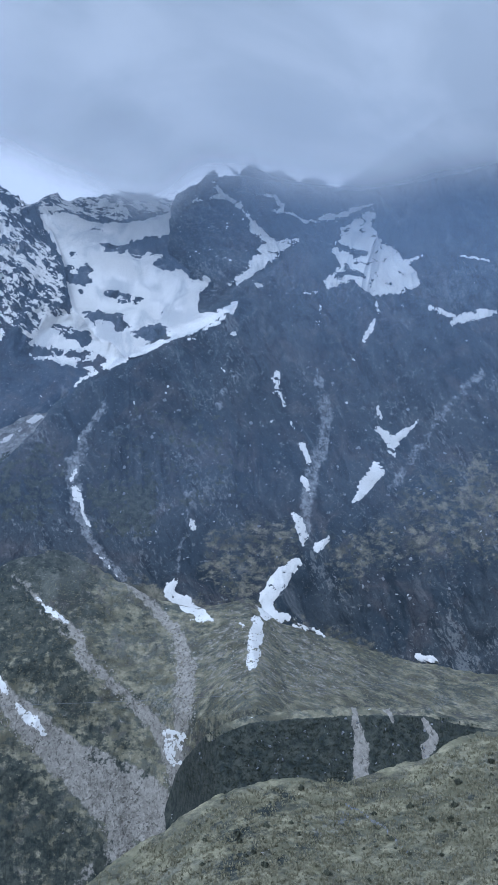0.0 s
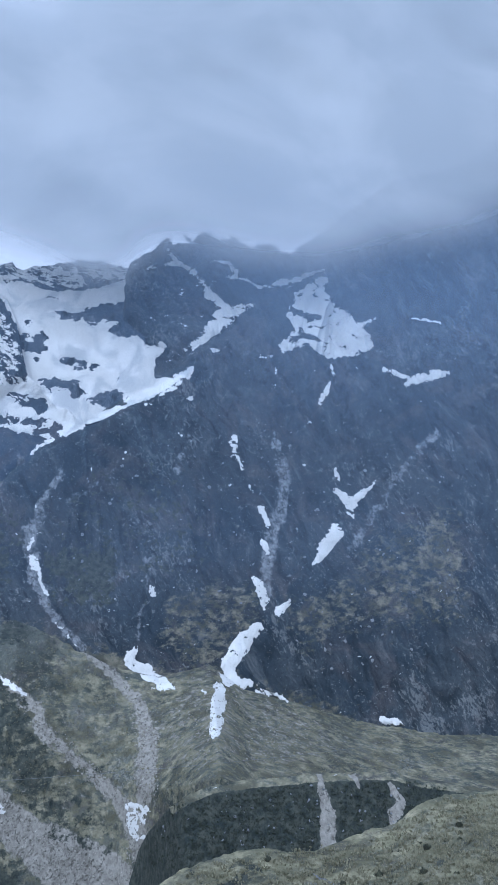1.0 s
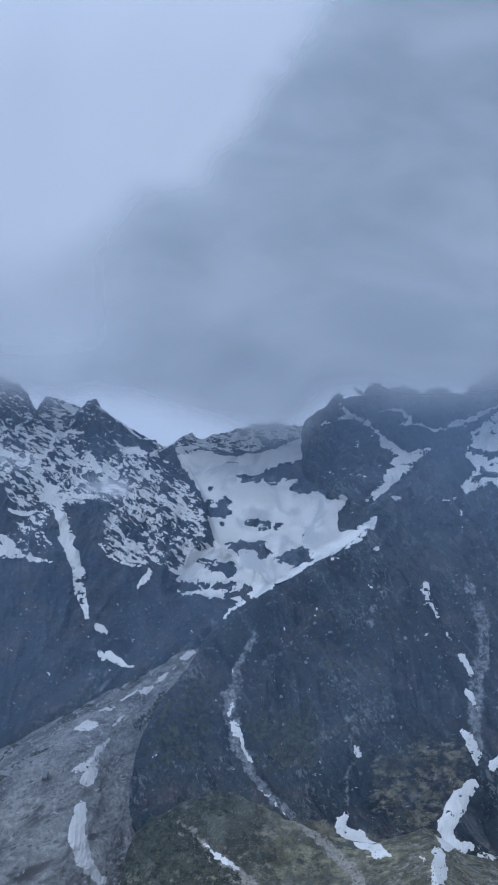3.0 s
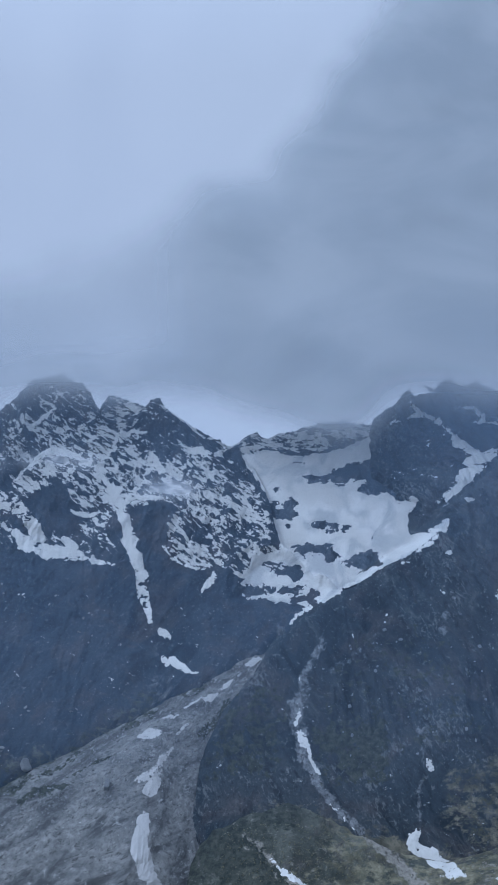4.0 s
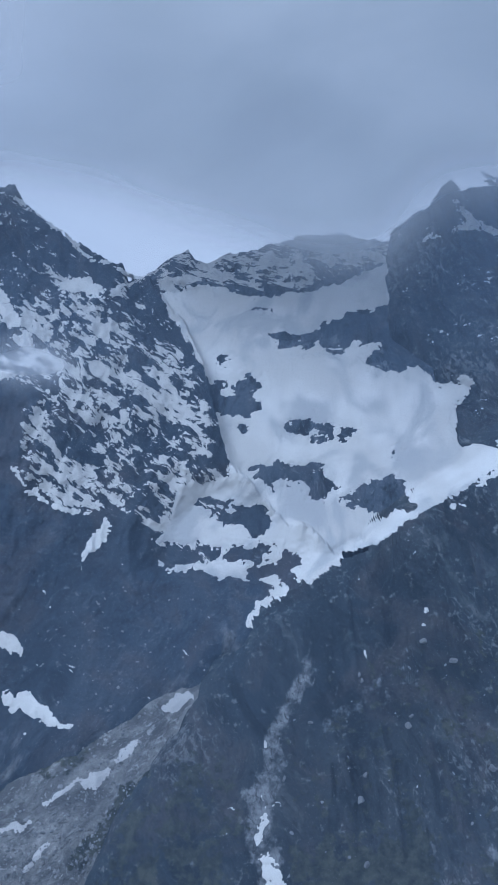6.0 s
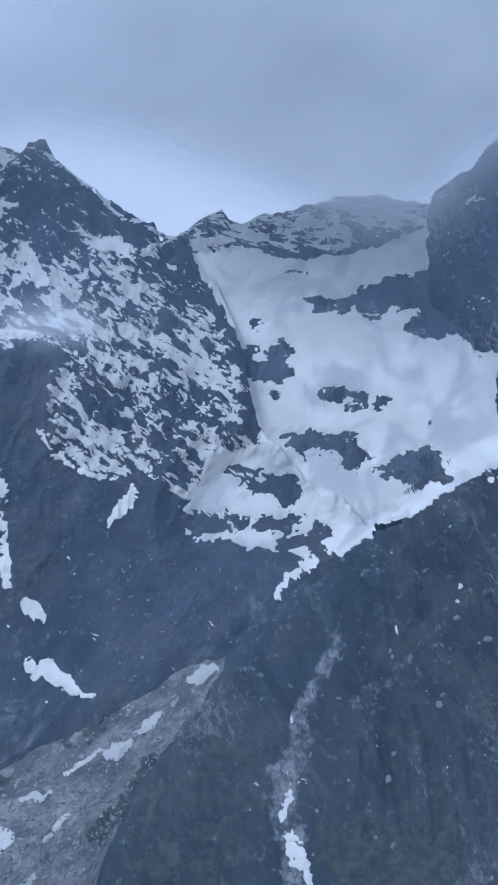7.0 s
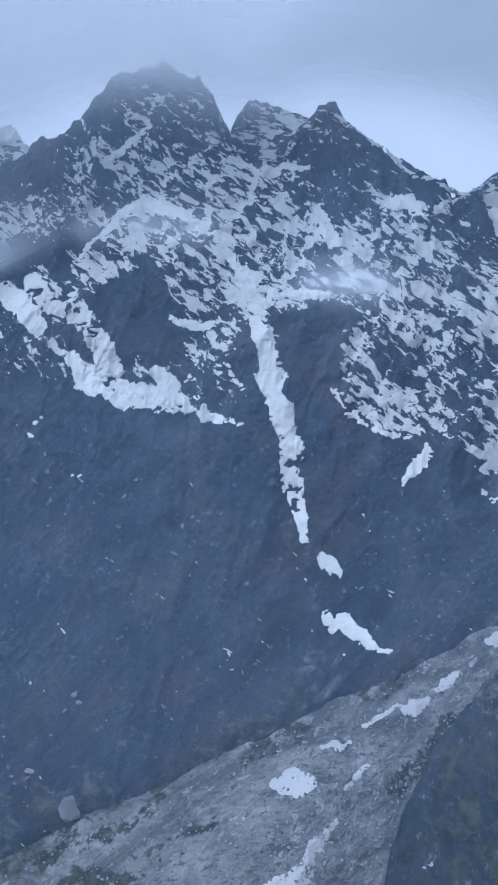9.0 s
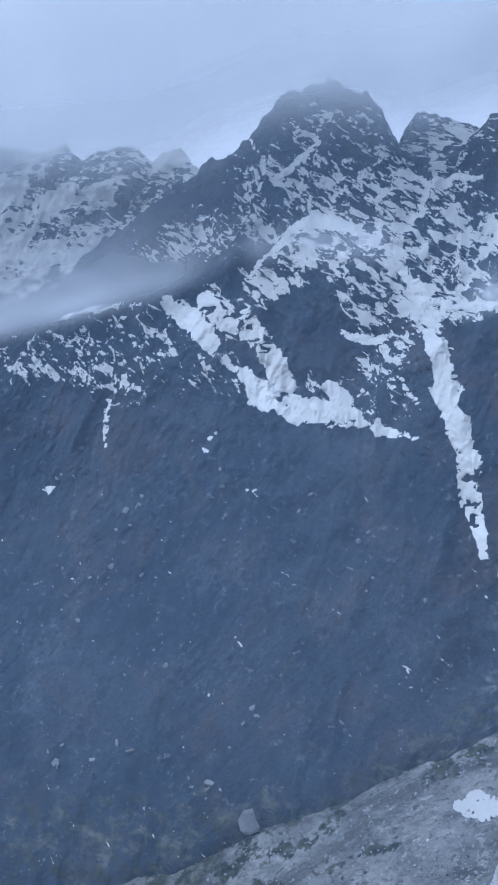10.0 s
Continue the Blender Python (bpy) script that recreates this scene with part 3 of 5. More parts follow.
def massif_scree(X, Z):
    g = band([(-5.32, -2.50, 0.87), (-5.00, -4.21, 1.27), (-4.74, -6.03, 1.87), (-4.90, -7.61, 2.24)], X, Z, 0.5)
    h = band([(2.94, -1.92, 0.43), (3.32, -2.89, 1.28), (3.91, -3.66, 1.27)], X, Z, 0.5)
    creep = sstep(1.6, -0.1, Z - line(CONTACT, X) + 1.1 * fbm(X / 1.6, Z / 0.9, 4, 74)) * sstep(-14, -8, X)
    return 0.42 * np.maximum(0.9 * creep, np.maximum(g, h)) + 0.26 * band([(-20.43, -0.62, 0.3), (-19.5, -2.36, 0.3), (-17.94, -4.81, 0.3), (-17.11, -6.16, 0.3), (-16.66, -8.93, 0.3)], X, Z, 0.3) + 0.18 * band([(-10.51, 1.61, 0.46), (-9.27, 0.30, 0.56), (-7.62, -1.34, 0.22)], X, Z, 0.3)


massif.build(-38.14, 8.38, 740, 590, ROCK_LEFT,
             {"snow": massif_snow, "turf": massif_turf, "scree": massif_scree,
              "shrub": lambda X, Z: 0.22 * soft([(-32.99, -0.51), (-16.09, -0.67), (-6.72, -2.71), (-8.57, -8.17), (-17.00, -10.37), (-28.82, -12.96)], X, Z, 3.0)},
             "dark rock mountain tinted haze-blue, streaked with broken snow", "mountain",
             parts=[("main_peak", lambda X, Z: (X < -8.4) & (Z > 10.5)), ("pointed_peak", lambda X, Z: (X < 0) & (Z > 10.5)), ("buttress", lambda X, Z: (X > 0) & (Z > 7.0)),
                    ("shoulder", lambda X, Z: (X < -16) & (Z > 2.5)), ("snowy_flank", lambda X, Z: Z > 1.0), ("lower_slope", lambda X, Z: Z < 99)])
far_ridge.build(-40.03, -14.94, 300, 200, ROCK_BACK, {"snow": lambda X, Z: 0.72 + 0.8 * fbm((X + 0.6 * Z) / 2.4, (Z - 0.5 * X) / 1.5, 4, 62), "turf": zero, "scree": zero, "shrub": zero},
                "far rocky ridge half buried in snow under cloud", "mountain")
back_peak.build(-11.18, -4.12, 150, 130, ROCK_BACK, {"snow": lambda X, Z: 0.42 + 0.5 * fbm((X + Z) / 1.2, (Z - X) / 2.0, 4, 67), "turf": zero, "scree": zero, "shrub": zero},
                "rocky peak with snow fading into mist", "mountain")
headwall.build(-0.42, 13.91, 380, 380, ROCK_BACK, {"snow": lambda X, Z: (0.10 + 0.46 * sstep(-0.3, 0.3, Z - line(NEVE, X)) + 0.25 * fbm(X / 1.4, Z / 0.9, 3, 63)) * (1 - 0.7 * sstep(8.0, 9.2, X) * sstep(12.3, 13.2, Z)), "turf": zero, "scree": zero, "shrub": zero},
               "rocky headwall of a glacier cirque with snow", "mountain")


def ridge_turf(X, Z):
    mid = soft([(13.22, -12.53), (17.03, -11.76), (21.26, -12.11), (20.06, -15.10), (16.60, -16.53), (13.01, -15.80)], X, Z, 0.8)
    low = soft([(21.94, -13.62), (28.01, -11.29), (28.73, -9.69), (37.95, -6.20), (36.86, -15.15), (27.81, -15.13), (23.26, -16.58)], X, Z, 1.5)
    left = soft([(-0.03, -14.73), (2.26, -13.57), (5.63, -14.12), (11.02, -16.76), (4.18, -18.16), (0.63, -16.67)], X, Z, 0.8)
    patches = np.maximum(soft([(32.59, -11.25), (35.32, -7.11), (36.29, -7.09), (37.48, -10.40), (36.92, -11.82)], X, Z, 0.4), soft([(25.97, -12.85), (26.82, -11.69), (27.65, -12.07), (27.18, -13.62)], X, Z, 0.3))
    return np.maximum(0.36 * mid + 0.36 * low + 0.4 * left + 0.09 + 0.09 * sstep(8, 15, X), 0.62 * patches) + 0.40 * sstep(1.8, 0.0, Z - line(fan.crest, X)) * soft([(8.80, -11.45), (25.76, -11.31), (26.62, -22.24), (8.44, -21.81)], X, Z, 1.0)


def ridge_scree(X, Z):
    a = band([(23.48, -1.42, 0.63), (23.84, -4.00, 1.15), (23.29, -6.53, 1.30), (21.81, -9.38, 1.10), (20.79, -12.50, 0.91)], X, Z)
    b = band([(6.74, -4.31, 0.59), (5.27, -6.54, 0.74), (4.36, -8.50, 0.97), (4.43, -10.75, 1.20), (5.78, -13.65, 0.71), (7.49, -15.60, 0.86)], X, Z)
    c = band([(15.86, -2.56, 0.52), (15.07, -4.26, 0.77)], X, Z)
    d = band([(37.62, -0.89, 0.75), (34.07, -3.69, 0.64), (31.09, -6.77, 0.71), (28.27, -9.70, 0.78)], X, Z)
    e = band([(12.14, -9.91, 0.33), (12.47, -11.42, 0.41), (11.85, -13.64, 0.40), (11.51, -15.44, 0.47)], X, Z)
    f = band([(7.26, -3.09, 0.30), (6.63, -4.48, 0.36), (5.68, -5.72, 0.41), (4.98, -6.75, 0.37), (4.49, -7.77, 0.44), (4.05, -8.26, 0.40)], X, Z)
    g = band([(10.92, -4.04, 0.38), (9.02, -5.27, 0.46), (7.24, -6.29, 0.53), (6.60, -6.45, 0.21)], X, Z)
    h = band([(10.77, -4.77, 0.21), (8.93, -5.98, 0.29)], X, Z)
    b = np.maximum(b, np.maximum(f, 0.7 * np.maximum(g, h)))
    return 0.42 * a + 0.54 * b + 0.38 * c + 0.36 * d + 0.44 * e + 0.06 + 0.11 * sstep(8, 15, X)


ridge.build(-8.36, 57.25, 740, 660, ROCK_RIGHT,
            {"snow": lambda X, Z: 0.03 + 0.10 * soft([(12.49, 13.02), (17.56, 16.05), (29.87, 16.07), (30.43, 12.91), (24.84, 9.43), (16.57, 3.65), (13.30, 2.57), (11.68, 6.15)], X, Z, 1.0),
             "turf": ridge_turf, "scree": ridge_scree, "shrub": lambda X, Z: 0.18 + 0.24 * soft([(6, -5), (13, -3), (18, -7), (17, -12), (9, -13), (5.5, -9)], X, Z, 2.0) + 0.34 * np.maximum(soft([(-0.79, -8.46), (2.30, -6.33), (3.86, -7.58), (3.54, -12.32), (-2.52, -12.93)], X, Z, 0.8), soft([(4.89, -9.75), (10.07, -9.73), (9.88, -13.26), (5.37, -13.14)], X, Z, 0.8))},
            "dark rocky ridge cut by snow-filled gullies", "mountain",
            parts=[("rock_tower", lambda X, Z: (X < 22) & (Z > 5)), ("upper_slope", lambda X, Z: Z > 3), ("spur", lambda X, Z: X < 9), ("cliff_slope", lambda X, Z: (X < 23) & (Z > -12)), ("lower_slope", lambda X, Z: Z < 99)])


def moraine_turf(X, Z):
    return 0.30 * sstep(1.3, 0.0, line(CONTACT, X) - Z + 0.8 * fbm(X / 2.0, Z / 0.7, 4, 73)) * sstep(1, -4, X) + 0.38 * soft([(-20.35, -13.44), (-13.51, -11.71), (-10.07, -10.61), (-6.47, -9.18), (-6.05, -9.50), (-10.01, -11.26), (-13.35, -12.82), (-20.05, -14.70)], X, Z, 0.6)


def moraine_shrub(X, Z):
    total = 0.10 + 0.42 * sstep(1.1, 0.0, line(CONTACT, X) - Z + 1.1 * fbm(X / 1.5, Z / 0.6, 4, 76)) * sstep(2, -3, X)
    for p in ([(-14.87, -12.57, 0.52), (-12.46, -11.67, 0.44), (-10.46, -10.86, 0.36)], [(-9.39, -11.31, 0.32), (-8.00, -10.89, 0.36)], [(-11.18, -11.94, 0.24), (-9.78, -11.49, 0.24)], [(-13.93, -13.16, 0.60), (-12.13, -12.61, 0.52), (-10.71, -12.40, 0.32)], [(-8.10, -9.39, 0.20), (-6.69, -8.98, 0.28)], [(-2.08, -9.87, 0.78), (-0.32, -8.52, 0.79), (1.08, -7.33, 0.60)]):
        total = np.maximum(total, 0.72 * band(p, X, Z, 0.3))
    return total


moraine.build(-38.14, 5.31, 640, 380, MORAINE,
              {"snow": zero, "turf": moraine_turf, "shrub": moraine_shrub, "scree": lambda X, Z: 0.52 + 0 * X},
              "grey moraine valley floor of rubble and gravel", "ground", "structure")


def fan_scree(X, Z):
    streams = [[(-2.76, -13.66, 0.31), (-0.49, -15.05, 0.38), (1.41, -16.76, 0.53), (3.28, -18.45, 0.60), (4.76, -19.46, 0.90), (5.05, -20.61, 0.82), (6.58, -21.76, 0.59), (8.03, -23.07, 0.67), (9.46, -24.36, 0.88), (10.51, -25.63, 1.25), (10.81, -26.86, 1.24), (11.46, -28.37, 1.58)],
               [(-3.20, -19.65, 0.95), (-0.27, -22.38, 1.09), (1.88, -24.43, 1.79), (4.00, -26.15, 2.50), (6.10, -27.56, 3.20), (8.55, -28.83, 3.55), (10.32, -29.20, 2.14)],
               [(6.10, -27.56, 1.42), (7.46, -29.92, 1.54), (6.71, -31.84, 2.07), (4.99, -33.36, 2.71)],
               [(7.29, -15.59, 0.39), (9.75, -17.52, 0.62), (11.22, -19.23, 0.92), (11.90, -20.91, 1.37), (11.79, -22.85, 1.28), (11.30, -24.73, 1.03)]]
    total = 0 * X
    for p in streams:
        total = np.maximum(total, 1.0 * band(p, X, Z, 0.4))
    total = np.maximum(total, 0.42 * soft([(14.89, -17.57), (17.77, -17.07), (21.21, -19.39), (26.67, -21.90), (25.59, -23.39), (18.29, -23.68), (13.66, -23.39), (11.92, -20.58)], X, Z, 0.8))
    return total


def fan_shrub(X, Z):
    a = soft([(-3.39, -15.72), (1.79, -17.77), (4.39, -20.11), (6.56, -22.72), (5.08, -24.23), (1.85, -22.28), (-3.21, -19.33)], X, Z, 0.7)
    b = soft([(-2.91, -25.45), (1.20, -25.60), (4.34, -28.35), (6.74, -30.73), (6.67, -33.46), (-2.41, -35.47)], X, Z, 0.8)
    c = soft([(6.93, -22.73), (9.17, -22.47), (10.60, -23.77), (9.47, -24.05)], X, Z, 0.5)
    d = soft([(2.94, -24.16), (6.91, -23.66), (9.04, -25.58), (9.32, -27.69), (6.12, -26.97)], X, Z, 0.6)
    e = soft([(-3.33, -15.14), (-1.11, -13.51), (0.68, -15.42), (4.13, -18.76), (4.89, -22.30), (-4.34, -21.58)], X, Z, 0.6)
    e = np.maximum(e, sstep(4.2, 0.6, line(fan.crest, X) - Z + 2.4 * fbm(X / 1.8, Z / 1.3, 4, 68)) * sstep(8, 3, X))
    return 0.16 + 0.46 * np.maximum(e, np.maximum(np.maximum(a, b), np.maximum(0.6 * c, 0.7 * d)))


def fan_turf(X, Z):
    under = line(fan.crest, X) - Z
    return 0.60 - 0.55 * sstep(5.0, 0.6, under + 2.2 * fbm(X / 2.2, Z / 1.6, 4, 64)) * sstep(7, 3, X) + 0.12 * fbm(X / 3.0, Z / 1.5, 3, 65)


fan.build(-14.05, 52.63, 700, 400, VALLEY, {"snow": zero, "scree": fan_scree, "turf": fan_turf, "shrub": fan_shrub},
          "grassy valley floor with scree and stream beds", "ground", "structure")


CHUTES = [[(23.40, -24.35, 0.62), (23.54, -26.09, 1.22), (23.17, -28.58, 1.05)], [(25.86, -24.29, 0.70), (25.95, -24.72, 0.39)], [(28.46, -24.80, 0.31), (28.82, -25.79, 0.70), (27.96, -27.53, 0.54)]]


def bench_scree(X, Z):
    p = CHUTES
    return 1.1 * np.maximum(np.maximum(band(p[0], X, Z, 0.2), band(p[1], X, Z, 0.2)), band(p[2], X, Z, 0.2)) + 0.1


def bench_rim(X, Z):
    return (Z > line(bench.crest, X) - 0.3) & (X > BENCH_END + 3.0)


bench.build(BENCH_END, 42.69, 520, 180, VALLEY, {"snow": zero, "scree": bench_scree, "turf": lambda X, Z: 0.15 + 0.5 * bench_rim(X, Z), "shrub": lambda X, Z: 0.95 - 0.9 * bench_rim(X, Z) - 0.9 * np.clip(bench_scree(X, Z) - 0.1, 0, 1)},
            "steep shrub-covered edge of a moraine bench", "slope")
hill.build(-4.80, 42.93 + 6, 520, 380, HILL, {"snow": zero, "scree": lambda X, Z: np.maximum(0.9 * band([(21.90, -29.28, 0.15), (23.18, -29.79, 0.15), (24.76, -30.92, 0.15), (25.82, -32.07, 0.15)], X, Z, 0.05), 0.5 * soft([(19.16, -29.61), (22.26, -29.45), (22.95, -30.08), (19.70, -31.40)], X, Z, 0.5)), "turf": lambda X, Z: 0.62 + 0 * X, "shrub": lambda X, Z: 0.22 + 0.30 * fbm(X / 2.6, Z / 1.4, 4, 69) + 0.2 * soft([(13.15, -30.20), (16.97, -28.91), (20.26, -29.96), (18.82, -32.50), (14.38, -33.04), (11.19, -32.86)], X, Z, 1.0)},
           "rounded grassy hill with low shrubs in front", "hill")

# an added plain under and behind everything, to block sky light from below
plain = bmesh.new()
bmesh.ops.create_grid(plain, x_segments=40, y_segments=40, size=2400)
for v in plain.verts:
    v.co.z = -36 + 3 * noise.noise(v.co * 0.01)
pm = bpy.data.meshes.new("ground")
plain.to_mesh(pm)
pm.materials.append(HILL)
tagged(new("ground", pm), "added ground plane below and behind the slopes, blocking light from below", "ground", "", "structure")

# ---- snow ----
snow_patch(ALL, [], "broad snowfield and glacier with dark rock islands", "glacier", 0.045, 0.42, 0.05, group="glacier", islands=0.0,
           areas=[[(1.76, 10.39), (4.32, 10.59), (6.29, 9.95), (8.93, 10.08), (11.09, 10.73), (12.54, 11.23), (12.49, 9.56), (12.47, 8.06), (11.06, 6.85), (12.11, 6.34), (13.42, 6.51), (14.08, 5.54), (15.16, 5.97), (15.65, 5.61), (14.86, 4.82), (14.36, 3.75), (14.53, 3.00), (15.50, 3.03), (17.57, 4.14), (17.37, 3.34), (14.22, 1.55), (11.59, 0.36), (9.60, -0.60), (8.63, -1.02), (7.39, -1.65), (5.79, -2.38), (4.38, -3.28), (5.02, -2.56), (5.95, -2.03), (4.60, -1.73), (3.36, -1.57), (3.01, -1.27), (1.63, -1.20), (0.69, -0.87), (1.41, -0.49), (1.23, -0.10), (1.78, 0.63), (2.10, 1.67), (2.60, 2.05), (4.20, 2.20), (4.40, 3.00), (4.00, 4.90), (3.70, 6.30), (3.05, 7.80), (2.25, 9.40)]],
           material=GLACIER_SNOW,
           holes=[[(6.73, 8.20), (6.99, 8.25), (8.08, 7.98), (9.37, 8.50), (10.68, 8.98), (11.57, 9.08), (12.92, 9.36), (12.86, 7.60), (11.86, 7.57), (10.88, 7.59), (10.55, 7.91), (9.84, 7.19), (9.24, 7.33), (8.93, 7.83), (8.38, 7.35), (8.05, 7.73), (7.42, 7.62), (7.06, 7.69)],
                  [(10.96, 6.79), (11.50, 7.21), (12.78, 7.11), (12.65, 6.27), (11.58, 6.41)],
                  [(3.76, 6.02), (4.33, 5.42), (5.18, 5.51), (4.85, 5.99), (5.60, 6.33), (5.94, 5.96), (5.83, 5.38), (5.97, 4.91), (5.36, 4.75), (4.65, 4.88), (3.94, 4.96), (3.74, 5.55)],
                  [(7.03, 4.07), (7.83, 4.30), (8.54, 4.26), (9.03, 3.90), (8.93, 3.51), (8.58, 3.58), (8.49, 3.86), (7.54, 3.85), (7.07, 3.87)],
                  [(9.24, 3.67), (9.62, 3.87), (9.98, 3.65), (9.51, 3.44)],
                  [(8.10, 3.53), (8.63, 3.54), (8.55, 3.33), (8.09, 3.39)],
                  [(4.31, 7.07), (4.63, 7.24), (4.80, 7.11), (4.49, 6.94)],
                  [(4.20, 6.18), (4.62, 6.17), (4.55, 6.03), (4.25, 6.05)],
                  [(5.10, 2.57), (5.52, 2.50), (6.12, 2.43), (6.75, 2.59), (7.65, 2.39), (8.21, 2.49), (8.27, 1.97), (8.84, 1.61), (8.56, 1.28), (8.05, 1.07), (7.72, 1.30), (7.46, 1.71), (6.92, 1.84), (6.22, 2.08), (6.07, 1.74), (5.55, 2.16)],
                  [(9.13, 1.04), (10.04, 1.53), (11.24, 1.87), (11.72, 1.42), (11.67, 0.86), (11.00, 0.60), (10.14, 0.49), (9.69, 0.69)],
                  [(2.99, 1.23), (3.61, 1.13), (3.96, 0.90), (4.43, 0.78), (5.41, 1.03), (5.90, 0.52), (5.69, 0.14), (5.21, 0.02), (4.63, 0.22), (3.94, 0.57), (3.54, 0.91)],
                  [(0.82, -0.22), (1.52, -0.35), (3.06, -0.34), (3.52, -0.89), (2.55, -0.99), (1.50, -0.89), (0.80, -0.81)],
                  [(3.68, -0.73), (4.58, -0.54), (5.31, -0.93), (4.89, -1.08), (4.08, -0.95)],
                  [(5.94, -1.16), (6.30, -1.07), (7.03, -0.76), (7.06, -1.03), (6.62, -1.39), (6.46, -1.81), (6.10, -1.96), (5.90, -1.58)],
                  [(4.91, 4.29), (5.22, 4.22), (5.08, 4.04)],
                  [(5.34, -0.51), (5.99, -0.58), (5.85, -0.76), (5.38, -0.77)],
                  [(9.57, -0.78, 0.26), (8.48, -1.15, 0.10)], [(3.07, 1.37, 0.16), (4.09, 1.12, 0.26), (4.98, 0.85, 0.21)], [(4.92, -1.61, 0.30), (6.22, -1.22, 0.25)], [(3.55, -0.74, 0.20), (5.00, -0.78, 0.25)], [(6.23, 9.35, 0.11), (7.09, 9.25, 0.11)], [(13.83, 5.70, 0.22), (14.82, 5.71, 0.22)], [(11.49, 2.79, 0.16), (11.82, 2.82, 0.16)]])

GULLY = "long white snow tongue in a mountain gully"
PATCH = "white patch of old snow on dark rock"
snow_patch(ALL, [[(-8.72, 7.89, 0.74), (-8.03, 6.89, 1.21), (-6.32, 6.92, 0.53), (-4.62, 6.96, 0.29)], [(-7.88, 6.40, 0.97), (-7.44, 4.97, 1.09), (-7.00, 3.37, 1.26), (-6.59, 2.25, 1.01), (-6.19, 0.96, 0.91), (-6.14, -0.29, 0.76), (-5.87, -1.31, 0.75), (-5.50, -2.40, 0.52), (-5.32, -2.57, 0.13)]], GULLY)
snow_patch(ALL, [[(-5.80, -3.07, 0.26), (-5.55, -3.38, 0.17)], [(-4.78, -3.17, 0.54), (-4.17, -3.65, 0.30)], [(-5.06, -3.89, 0.17), (-4.69, -3.97, 0.21)]], PATCH)
snow_patch(ALL, [[(-4.60, -5.04, 0.50), (-4.34, -5.40, 0.38)], [(-4.03, -5.22, 0.63), (-3.30, -5.66, 0.75), (-2.31, -6.11, 0.20)], [(-4.01, -6.29, 0.21), (-3.66, -6.31, 0.16)]], PATCH)
snow_patch(ALL, [[(-15.93, 4.70, 0.74), (-14.99, 3.85, 1.26), (-13.39, 3.11, 1.24), (-11.64, 2.88, 0.99), (-10.14, 2.35, 0.70), (-8.25, 1.86, 0.14)], [(-16.08, 7.02, 1.00), (-15.16, 5.99, 1.04), (-14.38, 5.00, 1.08), (-14.01, 4.05, 0.97)], [(-12.26, 4.11, 0.60), (-11.44, 3.28, 0.85)], [(-18.26, 8.13, 1.02), (-17.02, 7.06, 0.91), (-15.88, 6.51, 0.75)]], "broad white snow bowl below the peak")
snow_patch(ALL, [[(-11.74, 6.33, 0.49), (-10.95, 5.94, 0.63), (-9.94, 5.89, 0.44)], [(-9.92, 5.54, 0.34), (-9.49, 4.82, 0.29)], [(-9.44, 4.13, 0.28), (-9.36, 3.44, 0.24)], [(-9.09, 4.34, 0.14), (-8.54, 3.42, 0.28), (-8.05, 3.18, 0.14)]], PATCH)
snow_patch(ALL, [[(-0.84, 0.65, 0.62), (-1.17, 0.04, 0.48), (-1.72, -0.51, 0.17)], [(-1.83, -0.75, 0.17), (-1.78, -0.87, 0.13)]], PATCH)
snow_patch(ALL, [[(-3.42, -2.27, 0.13), (-2.90, -2.24, 0.19), (-2.43, -2.01, 0.13)], [(-2.11, -1.70, 0.11), (-1.96, -1.66, 0.09)]], PATCH)
snow_patch(ALL, [[(-4.53, 3.07, 0.18), (-4.06, 2.19, 0.23), (-2.92, 1.42, 0.22), (-1.38, 1.07, 0.22)]], PATCH)
snow_patch(ALL, [[(-17.54, 16.22, 0.28), (-16.56, 14.96, 0.54), (-15.76, 13.61, 0.53), (-14.69, 14.44, 0.38), (-13.59, 15.30, 0.43), (-13.85, 15.87, 0.49), (-14.68, 15.76, 0.22)], [(-16.30, 13.48, 0.59), (-14.84, 13.38, 0.27)]], "curved snow ribbon on a dark rock peak", islands=0.2)
snow_patch(ALL, [[(-9.07, 13.25, 0.36), (-8.37, 12.65, 0.62), (-7.33, 12.71, 0.46), (-6.96, 13.09, 0.15)]], "snow in a narrow col between two peaks")
snow_patch(ALL, [[(-22.38, 3.74, 0.26), (-22.45, 2.65, 0.41), (-22.10, 1.78, 0.13)], [(-21.98, 4.29, 0.31), (-21.77, 4.95, 0.31)]], PATCH)
snow_patch(ALL, [[(-25.45, 7.90, 0.44), (-23.63, 8.15, 0.49), (-21.53, 8.27, 0.27)]], PATCH)
snow_patch(ALL, [[(-20.13, 8.19, 0.90), (-18.53, 7.04, 1.19), (-17.24, 5.71, 0.66), (-16.28, 4.92, 0.30)]], PATCH)
snow_patch(ALL, [[(-24.45, 0.19, 0.25), (-24.15, 0.38, 0.20)], [(-15.19, 0.04, 0.19), (-14.39, 0.00, 0.14)], [(-12.84, -0.27, 0.14), (-12.52, -0.32, 0.11)], [(-17.45, 1.68, 0.15), (-17.11, 1.49, 0.12)], [(-17.13, 2.13, 0.24), (-16.62, 2.23, 0.15)]], "small scattered remnants of snow on rock")
snow_patch(ALL, [[(-4.89, 15.31, 0.22), (-3.83, 14.37, 0.20), (-2.46, 13.45, 0.20), (-1.59, 12.28, 0.25), (-0.51, 11.78, 0.35), (0.41, 11.23, 0.30), (1.23, 10.90, 0.15)]], "thin snow rim along a rocky crest")
